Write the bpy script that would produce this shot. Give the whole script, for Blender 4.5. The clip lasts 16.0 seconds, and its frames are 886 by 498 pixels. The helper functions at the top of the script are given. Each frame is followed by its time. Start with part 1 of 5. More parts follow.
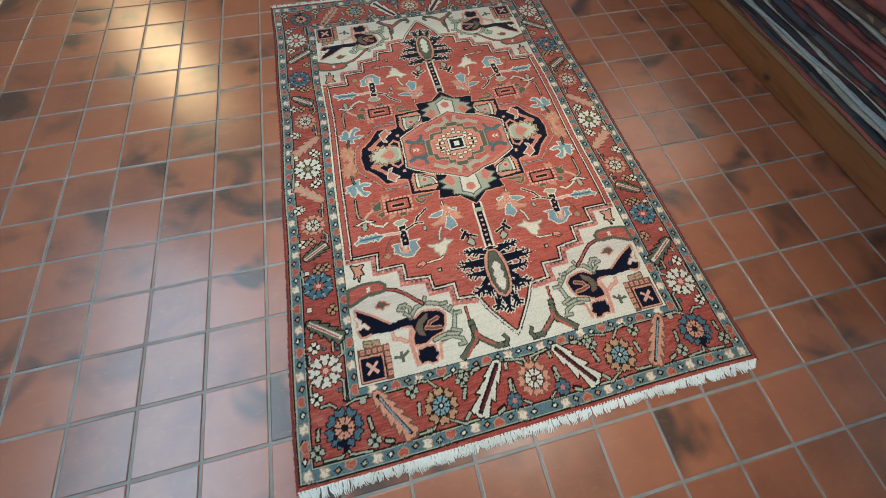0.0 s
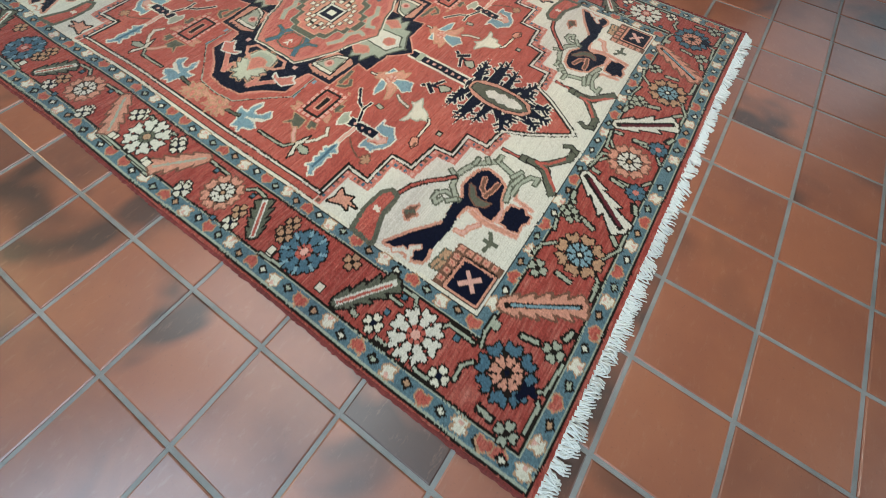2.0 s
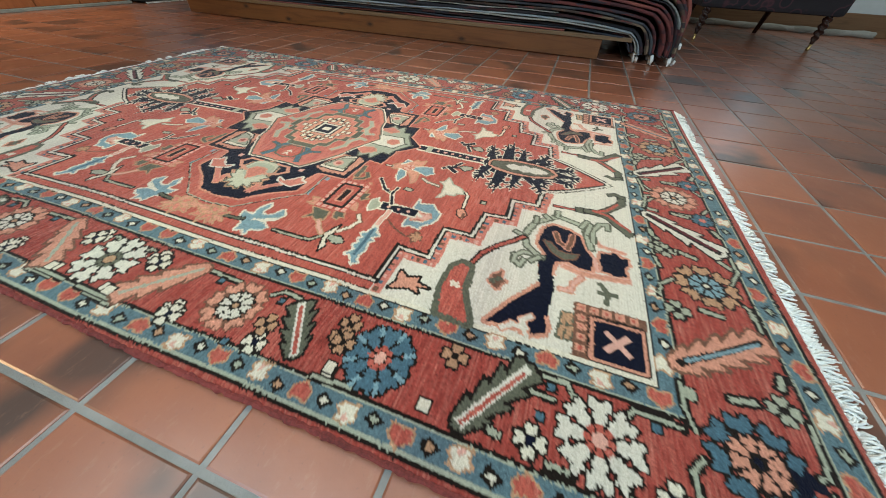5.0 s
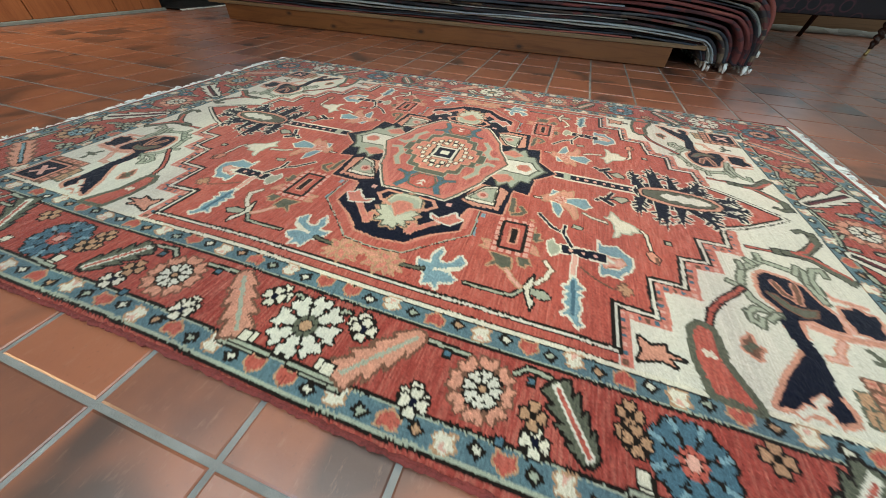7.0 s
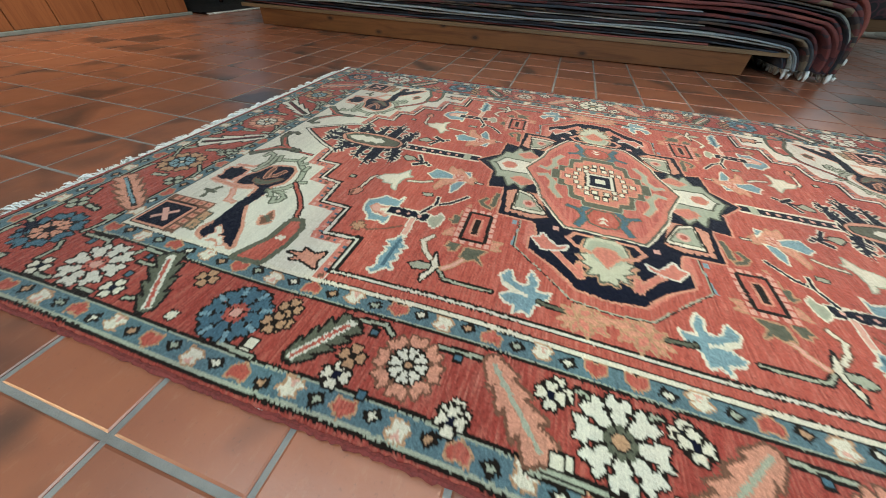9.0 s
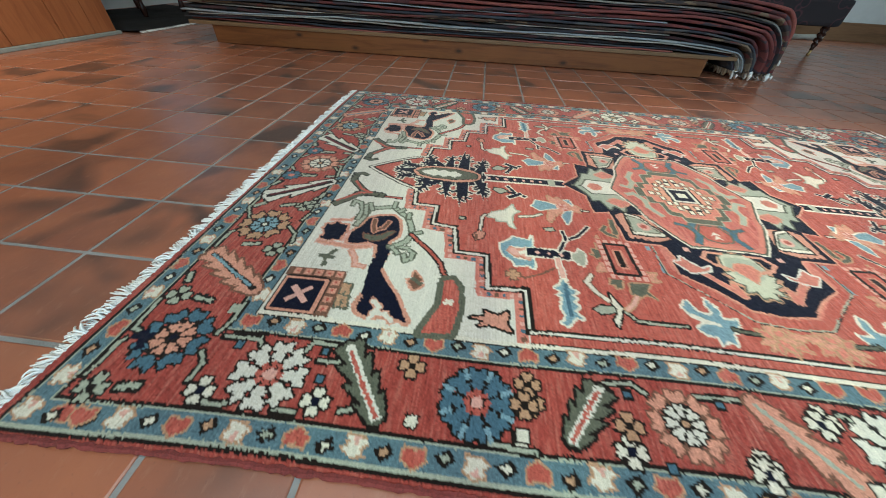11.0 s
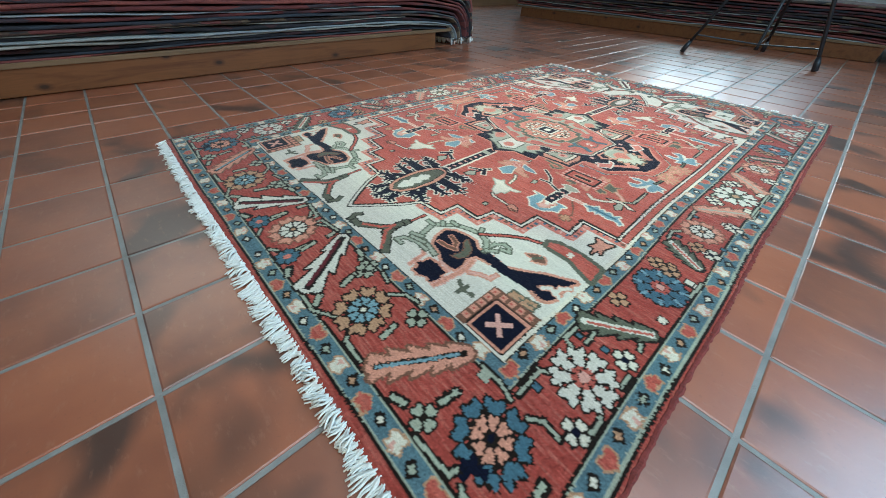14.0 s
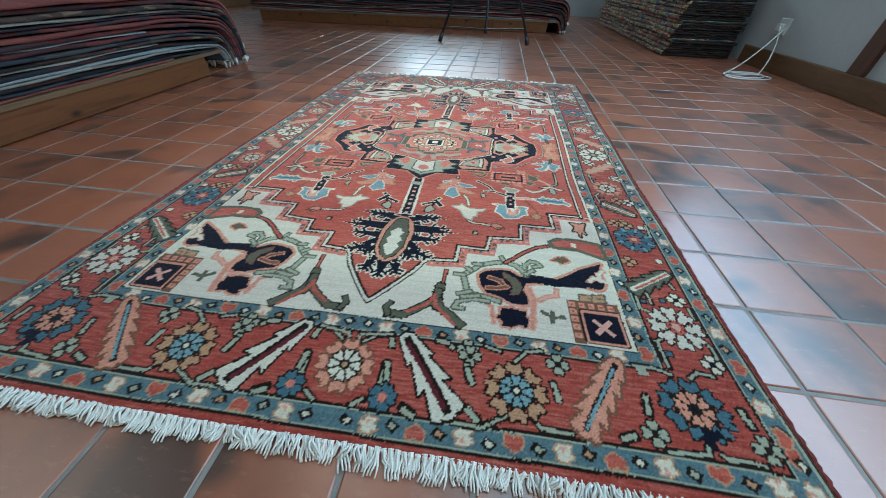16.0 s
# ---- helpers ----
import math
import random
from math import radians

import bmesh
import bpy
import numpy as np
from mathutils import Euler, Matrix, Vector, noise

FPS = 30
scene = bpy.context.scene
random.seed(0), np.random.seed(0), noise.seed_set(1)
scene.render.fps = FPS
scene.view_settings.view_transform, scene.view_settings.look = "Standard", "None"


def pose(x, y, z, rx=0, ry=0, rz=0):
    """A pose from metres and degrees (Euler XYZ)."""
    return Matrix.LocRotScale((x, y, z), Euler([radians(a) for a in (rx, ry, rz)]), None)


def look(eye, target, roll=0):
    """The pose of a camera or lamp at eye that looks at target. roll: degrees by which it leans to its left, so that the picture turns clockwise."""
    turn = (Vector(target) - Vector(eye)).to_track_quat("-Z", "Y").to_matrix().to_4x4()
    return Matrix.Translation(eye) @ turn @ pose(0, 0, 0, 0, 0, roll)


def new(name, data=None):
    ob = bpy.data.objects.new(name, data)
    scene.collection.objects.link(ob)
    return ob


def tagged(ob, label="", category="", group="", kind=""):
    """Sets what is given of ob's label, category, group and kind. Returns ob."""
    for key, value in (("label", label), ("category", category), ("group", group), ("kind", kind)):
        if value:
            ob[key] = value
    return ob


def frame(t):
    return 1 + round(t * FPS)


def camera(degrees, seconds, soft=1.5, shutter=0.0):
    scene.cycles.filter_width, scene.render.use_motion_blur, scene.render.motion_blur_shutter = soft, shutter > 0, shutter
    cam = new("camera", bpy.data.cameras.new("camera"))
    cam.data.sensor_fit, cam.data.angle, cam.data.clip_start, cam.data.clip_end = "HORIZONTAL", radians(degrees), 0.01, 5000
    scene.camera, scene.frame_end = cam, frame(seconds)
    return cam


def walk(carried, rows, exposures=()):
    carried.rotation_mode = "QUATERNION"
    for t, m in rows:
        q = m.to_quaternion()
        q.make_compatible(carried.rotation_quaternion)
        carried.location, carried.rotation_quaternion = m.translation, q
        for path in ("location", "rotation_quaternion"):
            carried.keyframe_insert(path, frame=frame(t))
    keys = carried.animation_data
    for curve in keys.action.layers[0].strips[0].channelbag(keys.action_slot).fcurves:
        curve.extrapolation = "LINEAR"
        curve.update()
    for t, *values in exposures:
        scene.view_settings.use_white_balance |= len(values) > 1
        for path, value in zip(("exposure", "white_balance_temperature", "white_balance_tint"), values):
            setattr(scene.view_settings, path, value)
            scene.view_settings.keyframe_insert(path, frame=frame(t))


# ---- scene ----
cam = camera(107.5, 16.0, 0.5)
PATH = [
    (0, (-0.343, -1.008, 1.17), (-0.099, -0.221, -0.652), 3.6),
    (0.5, (-0.456, -1.031, 1.048), (-0.081, -0.285, -0.77), 3.4),
    (1, (-0.604, -1.01, 0.935), (-0.084, -0.356, -0.882), 4.5),
    (1.5, (-0.706, -0.961, 0.803), (-0.068, -0.423, -1.015), 4.7),
    (2, (-0.755, -0.942, 0.656), (-0.016, -0.509, -1.151), 4.7),
    (2.5, (-0.793, -0.928, 0.569), (0.096, -0.522, -1.176), 4.5),
    (3, (-0.787, -0.895, 0.491), (0.396, -0.484, -1.069), 4.0),
    (3.2, (-0.786, -0.884, 0.465), (0.453, -0.47, -1.049), 3.5),
    (5.3, (-0.882, -0.646, 0.438), (0.547, -0.204, -0.888), 3.5),
    (5.5, (-0.882, -0.61, 0.435), (0.546, -0.165, -0.893), 3.6),
    (6, (-0.885, -0.52, 0.441), (0.551, -0.077, -0.878), 3.4),
    (6.5, (-0.883, -0.416, 0.459), (0.545, 0.04, -0.864), 3.4),
    (7, (-0.887, -0.289, 0.448), (0.541, 0.155, -0.88), 3.0),
    (7.5, (-0.88, -0.17, 0.441), (0.548, 0.271, -0.887), 3.4),
    (8, (-0.864, -0.049, 0.455), (0.564, 0.397, -0.872), 3.0),
    (8.5, (-0.866, 0.057, 0.445), (0.563, 0.51, -0.879), 3.1),
    (9, (-0.873, 0.177, 0.439), (0.568, 0.59, -0.886), 3.1),
    (9.5, (-0.871, 0.297, 0.443), (0.596, 0.612, -0.879), 3.2),
    (10, (-0.88, 0.408, 0.462), (0.61, 0.624, -0.855), 2.9),
    (10.2, (-0.883, 0.446, 0.477), (0.613, 0.634, -0.837), 3.1),
    (12.3, (-0.852, 0.916, 0.468), (0.652, 0.709, -0.834), 3.0),
    (12.5, (-0.841, 0.958, 0.473), (0.645, 0.657, -0.832), 3.1),
    (13, (-0.816, 1.07, 0.487), (0.608, 0.507, -0.8), 3.1),
    (13.5, (-0.778, 1.162, 0.508), (0.505, 0.347, -0.791), 2.4),
    (14, (-0.696, 1.232, 0.496), (0.404, 0.182, -0.804), 2.6),
    (14.5, (-0.586, 1.286, 0.509), (0.301, 0.046, -0.787), 2.2),
    (15, (-0.448, 1.325, 0.523), (0.208, -0.057, -0.765), 2.2),
    (15.5, (-0.327, 1.365, 0.558), (0.094, -0.099, -0.738), 2.0),
    (16, (-0.216, 1.367, 0.577), (-0.03, -0.145, -0.719), 1.8),
]
walk(cam, [(t, look(eye, target, roll)) for t, eye, target, roll in PATH],
     [(0, -0.1, 6450, 2), (3, 0.02, 6500, 1), (5.5, 0.12, 6650, -1), (10.2, 0.22, 6400, -3), (12.5, 0.34, 5900, -5), (14.5, 0.30, 5550, -7), (16, 0.08, 5450, -7)])


# ---- world and light ----
world = bpy.data.worlds.new("daylight")
scene.world = world
world.use_nodes = True
wn, wl = world.node_tree.nodes, world.node_tree.links
sky = wn.new("ShaderNodeTexSky")
sky.sky_type, sky.sun_disc = "NISHITA", False
sky.sun_elevation, sky.sun_rotation = radians(35), radians(250)
wn["Background"].inputs["Strength"].default_value = 0.12
wl.new(sky.outputs["Color"], wn["Background"].inputs["Color"])


def area_lamp(name, eye, target, w, h, watts, colour):
    data = bpy.data.lights.new(name, "AREA")
    data.shape, data.size, data.size_y, data.energy, data.color = "RECTANGLE", w, h, watts, colour
    ob = new(name, data)
    ob.matrix_world = look(eye, target)
    return ob


def spot_lamp(name, eye, target, watts, colour, degrees, blend=0.6, radius=0.03):
    data = bpy.data.lights.new(name, "SPOT")
    data.energy, data.color, data.spot_size, data.spot_blend, data.shadow_soft_size = watts, colour, radians(degrees), blend, radius
    ob = new(name, data)
    ob.matrix_world = look(eye, target)
    return ob


COOL, PALE, WARM = (0.55, 0.76, 1.0), (0.88, 0.95, 1.0), (1.0, 0.70, 0.40)
area_lamp("daylight_west", (-2.62, -0.75, 2.28), (0, -0.75, 1.2), 3.5, 1.9, 112, COOL)
area_lamp("daylight_skylight", (-1.15, 0.9, 3.43), (-1.15, 0.9, 0.0), 1.3, 3.1, 43, PALE)
area_lamp("daylight_south", (1.1, -6.45, 0.98), (0.4, 0, 0.3), 1.15, 0.5, 5, PALE)
area_lamp("daylight_south", (0.9, -6.45, 2.0), (0.7, -1, 0.2), 2.4, 0.8, 42, PALE)
area_lamp("daylight_east", (4.75, -2.6, 1.6), (2.0, -1.5, 0.0), 1.5, 1.2, 4, PALE)
area_lamp("ceiling_light", (3.3, 1.5, 2.56), (3.2, 1.4, 0), 1.6, 1.9, 15, (1.0, 0.93, 0.85))
# unseen fill spots added to brighten the rug, the last for the counter
for sx, sy, tx, ty, watts in ((0.4, -1.1, 0.15, -0.66, 140), (0.6, 0.5, 0.15, 0.10, 84), (0.2, 2.3, 0.7, 3.1, 170)):
    spot_lamp("fill_spot", (sx, sy, 2.50), (tx, ty, 0), watts, (1.0, 0.93, 0.84), 56, 1.0, 0.3)
# another added fill, to brighten the low part of the east wall
spot_lamp("fill_spot", (3.7, -3.3, 2.5), (4.7, -3.3, 0.3), 45, PALE, 60, 0.8, 0.1)
area_lamp("corner_lamp", (-2.42, 2.9, 1.35), (-1.2, 0.8, 0.2), 0.6, 0.7, 20, WARM)


# ---- materials ----
def lin(r, g, b):
    return (r, g, b, 1.0)


class Nodes:
    """A small writer of node materials."""

    def __init__(self, name):
        self.mat = bpy.data.materials.new(name)
        self.mat.use_nodes = True
        self.tree = self.mat.node_tree
        self.bsdf = self.tree.nodes["Principled BSDF"]

    def node(self, kind, **values):
        n = self.tree.nodes.new(kind)
        for key, value in values.items():
            if isinstance(value, bpy.types.NodeSocket):
                self.tree.links.new(value, n.inputs[key.replace("_", " ")])
            else:
                n.inputs[key.replace("_", " ")].default_value = value
        return n

    def noise(self, coords, scale, detail=4.0, rough=0.6, distort=0.0):
        return self.node("ShaderNodeTexNoise", Vector=coords, Scale=scale, Detail=detail, Roughness=rough, Distortion=distort).outputs["Fac"]

    def coords(self, kind="Object", scale=(1, 1, 1)):
        src = self.tree.nodes.new("ShaderNodeTexCoord").outputs[kind]
        return self.node("ShaderNodeMapping", Vector=src, Scale=scale).outputs["Vector"]

    def world_place(self, scale=(1, 1, 1)):
        src = self.tree.nodes.new("ShaderNodeNewGeometry").outputs["Position"]
        return self.node("ShaderNodeMapping", Vector=src, Scale=scale).outputs["Vector"]

    def ramp(self, fac, stops):
        n = self.node("ShaderNodeValToRGB", Fac=fac)
        els = n.color_ramp.elements
        while len(els) < len(stops):
            els.new(0.5)
        for e, (p, c) in zip(els, stops):
            e.position, e.color = p, c if len(c) == 4 else (*c, 1)
        return n.outputs["Color"]

    def mix(self, fac, a, b, blend="MIX"):
        n = self.tree.nodes.new("ShaderNodeMix")
        n.data_type, n.blend_type = "RGBA", blend
        for sock, value in ((n.inputs[0], fac), (n.inputs[6], a), (n.inputs[7], b)):
            if isinstance(value, bpy.types.NodeSocket):
                self.tree.links.new(value, sock)
            else:
                sock.default_value = value
        return n.outputs[2]

    def maths(self, op, a, b=0.0):
        n = self.tree.nodes.new("ShaderNodeMath")
        n.operation = op
        for sock, value in ((n.inputs[0], a), (n.inputs[1], b)):
            if isinstance(value, bpy.types.NodeSocket):
                self.tree.links.new(value, sock)
            else:
                sock.default_value = value
        return n.outputs[0]

    def span(self, value, lo, hi):
        n = self.node("ShaderNodeMapRange", Value=value)
        n.inputs["To Min"].default_value, n.inputs["To Max"].default_value = lo, hi
        return n.outputs["Result"]

    def bump(self, height, strength=0.3, distance=0.002):
        n = self.node("ShaderNodeBump", Height=height, Strength=strength, Distance=distance)
        self.tree.links.new(n.outputs["Normal"], self.bsdf.inputs["Normal"])

    def out(self, **values):
        for key, value in values.items():
            sock = self.bsdf.inputs[key.replace("_", " ")]
            if isinstance(value, bpy.types.NodeSocket):
                self.tree.links.new(value, sock)
            else:
                sock.default_value = value
        return self.mat


def tile_material(name, island):
    m = Nodes(name)
    if island:
        rnd = m.tree.nodes.new("ShaderNodeNewGeometry").outputs["Random Per Island"]
    else:
        rnd = m.tree.nodes.new("ShaderNodeObjectInfo").outputs["Random"]
    place = m.world_place()
    shift = m.node("ShaderNodeCombineXYZ", X=m.maths("MULTIPLY", rnd, 37.0), Y=m.maths("MULTIPLY", rnd, 91.0)).outputs["Vector"]
    own = m.tree.nodes.new("ShaderNodeVectorMath")
    m.tree.links.new(place, own.inputs[0])
    m.tree.links.new(shift, own.inputs[1])
    own = own.outputs["Vector"]
    base = m.ramp(rnd, [(0.0, (0.170, 0.055, 0.030)), (0.3, (0.235, 0.071, 0.036)), (0.6, (0.305, 0.098, 0.048)), (0.85, (0.255, 0.077, 0.039)), (1.0, (0.130, 0.050, 0.032))])
    cloud = m.noise(own, 6.0, 3.0)
    tone = m.mix(m.span(cloud, -0.35, 1.0), base, lin(0.40, 0.135, 0.060))
    flash = m.ramp(m.noise(own, 4.2, 2.0, 0.5, 0.6), [(0.50, (0, 0, 0)), (0.66, (1, 1, 1))])
    amount = m.maths("MULTIPLY", flash, m.ramp(m.maths("FRACT", m.maths("MULTIPLY", rnd, 7.31)), [(0.36, (0, 0, 0)), (0.56, (0.92, 0.92, 0.92))]))
    tone = m.mix(amount, tone, lin(0.055, 0.030, 0.022))
    speck = m.ramp(m.noise(own, 160.0, 3.0), [(0.62, (0, 0, 0)), (0.75, (0.35, 0.35, 0.35))])
    tone = m.mix(speck, tone, lin(0.10, 0.045, 0.03))
    scuff = m.ramp(m.noise(m.world_place((1.0, 2.4, 1.0)), 26.0, 6.0, 0.72), [(0.56, (0, 0, 0)), (0.74, (0.34, 0.34, 0.34))])
    tone = m.mix(scuff, tone, lin(0.42, 0.22, 0.14))
    wear = m.noise(place, 3.0, 5.0)
    m.bump(m.maths("ADD", m.noise(own, 14.0, 3.0), m.maths("MULTIPLY", m.noise(place, 220.0, 2.0), 0.12)), 0.22, 0.004)
    return m.out(Base_Color=tone, Roughness=m.span(wear, 0.24, 0.42), Specular_IOR_Level=0.8, Coat_Weight=m.span(wear, 0.2, 0.9), Coat_Roughness=0.27)


def grout_material():
    m = Nodes("cement_joint")
    p = m.world_place()
    tone = m.ramp(m.noise(p, 9.0, 5.0), [(0.3, (0.165, 0.155, 0.14)), (0.7, (0.29, 0.275, 0.25))])
    m.bump(m.noise(p, 300.0, 3.0), 0.5, 0.002)
    return m.out(Base_Color=tone, Roughness=0.48)


def wood_material(name, dark, light, along=(1, 0.08, 1), rough=0.55, knots=True):
    m = Nodes(name)
    p = m.coords("Object", along)
    grain = m.noise(p, 26.0, 6.0, 0.65, 0.8)
    tone = m.ramp(grain, [(0.28, dark), (0.55, light), (0.75, tuple(0.5 * (a + b) for a, b in zip(dark, light)))])
    blot = m.noise(m.coords("Object"), 2.4, 3.0)
    tone = m.mix(m.span(blot, 0.0, 0.55), tone, lin(*(0.6 * c for c in dark)))
    if knots:
        axes = m.node("ShaderNodeSeparateXYZ", Vector=m.coords("Object"))
        flat = m.node("ShaderNodeCombineXYZ", X=m.maths("MULTIPLY", m.maths("ADD", axes.outputs["Y"], axes.outputs["X"]), 2.6), Y=m.maths("MULTIPLY", axes.outputs["Z"], 5.0))
        v = m.tree.nodes.new("ShaderNodeTexVoronoi")
        v.voronoi_dimensions = "2D"
        v.inputs["Scale"].default_value = 1.0
        m.tree.links.new(flat.outputs["Vector"], v.inputs["Vector"])
        knot = m.ramp(v.outputs["Distance"], [(0.028, (1, 1, 1)), (0.05, (0.55, 0.55, 0.55)), (0.10, (0, 0, 0))])
        tone = m.mix(m.maths("MULTIPLY", knot, 0.92), tone, lin(0.022, 0.010, 0.006))
    m.bump(grain, 0.25, 0.002)
    return m.out(Base_Color=tone, Roughness=rough, Specular_IOR_Level=0.28)


def plain_material(name, colour, rough=0.6, grain=40.0, amount=0.25, relief=0.2, metal=0.0):
    m = Nodes(name)
    p = m.coords("Object")
    n = m.noise(p, grain, 4.0)
    big = m.noise(p, grain * 0.07, 3.0)
    lo = tuple(c * (1 - amount) for c in colour)
    hi = tuple(min(1.0, c * (1 + amount)) for c in colour)
    tone = m.ramp(m.maths("MULTIPLY", m.maths("ADD", n, big), 0.5), [(0.32, lo), (0.68, hi)])
    m.bump(n, relief, 0.002)
    return m.out(Base_Color=tone, Roughness=rough, Metallic=metal)


def wool_material(name, colours, scale=9.0):
    """Woven wool of several colours in blocks along the piece, as at the cut edges of piled rugs."""
    m = Nodes(name)
    p = m.coords("Object", (1.0, 1.0, 3.0))
    v = m.node("ShaderNodeTexVoronoi", Vector=p, Scale=scale)
    pick = m.node("ShaderNodeSeparateColor", Color=v.outputs["Color"]).outputs[0]
    stops = [(i / len(colours), c) for i, c in enumerate(colours)]
    n = m.node("ShaderNodeValToRGB", Fac=pick)
    n.color_ramp.interpolation = "CONSTANT"
    els = n.color_ramp.elements
    while len(els) < len(stops):
        els.new(0.5)
    for e, (pos, c) in zip(els, stops):
        e.position, e.color = pos, (*c, 1)
    fibre = m.noise(m.coords("Object"), 260.0, 3.0)
    tone = m.mix(m.span(fibre, 0.1, 0.8), n.outputs["Color"], lin(0.02, 0.015, 0.015))
    m.bump(fibre, 0.6, 0.004)
    return m.out(Base_Color=tone, Roughness=0.95)


def knot_material():
    m = Nodes("knotted_wool")
    col = m.tree.nodes.new("ShaderNodeVertexColor")
    col.layer_name = "knot_colour"
    p = m.coords("Object")
    fibre = m.noise(p, 700.0, 3.0)
    tone = m.mix(m.span(fibre, -0.25, 0.5), col.outputs["Color"], lin(0.006, 0.004, 0.003))
    m.bump(m.maths("ADD", m.noise(m.coords("Object", (0.35, 1.0, 1.0)), 330.0, 3.0), m.maths("MULTIPLY", fibre, 0.5)), 0.5, 0.002)
    return m.out(Base_Color=tone, Roughness=0.88, Sheen_Weight=0.19, Sheen_Roughness=0.4, Specular_IOR_Level=0.05)


TILE = tile_material("terracotta_tile", False)
TILE_FAR = tile_material("terracotta_tile_far", True)
GROUT = grout_material()
PINE = wood_material("aged_pine", (0.095, 0.030, 0.009), (0.185, 0.068, 0.020))
DECK = wood_material("pale_pine", (0.12, 0.068, 0.032), (0.19, 0.112, 0.056), knots=False)
SKIRT = wood_material("stained_skirting", (0.11, 0.055, 0.024), (0.20, 0.105, 0.05), knots=False)
PANEL = wood_material("red_brown_panel", (0.23, 0.068, 0.025), (0.36, 0.120, 0.044), (1, 1, 0.08), 0.42, knots=False)
BEAM = wood_material("dark_beam", (0.07, 0.03, 0.018), (0.13, 0.06, 0.035), (1, 1, 0.1), 0.6, knots=False)
TURNED = wood_material("dark_turned_wood", (0.018, 0.008, 0.006), (0.045, 0.018, 0.012), (1, 1, 0.2), 0.25, knots=False)
PLASTER = plain_material("white_plaster", (0.47, 0.48, 0.47), 0.85, 18.0, 0.06, 0.25)
CEILING = plain_material("ceiling_plaster", (0.50, 0.49, 0.46), 0.9, 18.0, 0.06, 0.2)
COTTON = plain_material("cotton_fringe", (0.72, 0.71, 0.66), 0.9, 300.0, 0.18, 0.5)
BLACK_METAL = plain_material("black_tripod", (0.014, 0.014, 0.016), 0.4, 120.0, 0.3, 0.1)
CABLE = plain_material("white_cable", (0.66, 0.66, 0.63), 0.45, 90.0, 0.08, 0.05)
KNOTS = knot_material()
SELVEDGE = plain_material("red_selvedge_wool", (0.17, 0.030, 0.024), 0.95, 260.0, 0.45, 0.7)


# ---- building helpers ----
def mesh_of(name, bm, material, smooth=False):
    me = bpy.data.meshes.new(name)
    bm.to_mesh(me)
    bm.free()
    me.materials.append(material)
    if smooth:
        me.polygons.foreach_set("use_smooth", [True] * len(me.polygons))
    return me


def part(name, bm, material, parent=None, label="", smooth=False):
    ob = new(name, mesh_of(name, bm, material, smooth))
    if parent is not None:
        ob.parent = parent
    return tagged(ob, label)


def empty(name, at=(0, 0, 0)):
    ob = new(name)
    ob.location = at
    return ob


def box(bm, lo, hi, bevel=0.0):
    """A box between two corners, with its edges rounded."""
    res = bmesh.ops.create_cube(bm, size=1.0)
    c = [(a + b) / 2 for a, b in zip(lo, hi)]
    s = [b - a for a, b in zip(lo, hi)]
    for v in res["verts"]:
        v.co = Vector((c[i] + v.co[i] * s[i] for i in range(3)))
    if bevel:
        edges = {e for v in res["verts"] for e in v.link_edges}
        bmesh.ops.bevel(bm, geom=list(edges), offset=bevel, segments=2, affect="EDGES", profile=0.6)
    return bm


def boxes(*corners, bevel=0.0):
    bm = bmesh.new()
    for lo, hi in corners:
        box(bm, lo, hi, bevel)
    return bm


def tube(bm, points, radii, sides=8, twist=None, closed_ends=True):
    """A tube along points; twist(i, angle) may vary the radius."""
    rings = []
    for i, p in enumerate(points):
        a = Vector(points[max(i - 1, 0)])
        b = Vector(points[min(i + 1, len(points) - 1)])
        d = (b - a).normalized()
        x = d.cross(Vector((0.31, 0.17, 0.93)) if abs(d.z) < 0.9 else Vector((0, 1, 0))).normalized()
        y = d.cross(x)
        r = radii[i] if hasattr(radii, "__len__") else radii
        ring = []
        for k in range(sides):
            ang = 2 * math.pi * k / sides
            rr = r * (twist(i, ang) if twist else 1.0)
            ring.append(bm.verts.new(Vector(p) + rr * (math.cos(ang) * x + math.sin(ang) * y)))
        rings.append(ring)
    for a, b in zip(rings, rings[1:]):
        for k in range(sides):
            bm.faces.new((a[k], a[(k + 1) % sides], b[(k + 1) % sides], b[k]))
    if closed_ends:
        bm.faces.new(rings[0][::-1])
        bm.faces.new(rings[-1])
    return bm


# ---- room ----
X0, X1, Y0, Y1, TOP = -2.55, 4.70, -6.50, 4.60, 3.35


def wall_with_window(name, along, at, lo, hi, window, outward, label):
    """A wall along an axis, with one opening (from, to, sill, head) through it."""
    a, b, sill, head = window
    t = 0.28
    n0, n1 = (at, at + t) if outward > 0 else (at - t, at)
    pieces = [(lo, a, 0, TOP), (b, hi, 0, TOP), (a, b, 0, sill), (a, b, head, TOP)]
    bm = bmesh.new()
    for p, q, z0, z1 in pieces:
        if along == "y":
            box(bm, (n0, p, z0), (n1, q, z1))
        else:
            box(bm, (p, n0, z0), (q, n1, z1))
    return tagged(part(name, bm, PLASTER), label, "wall", kind="structure")


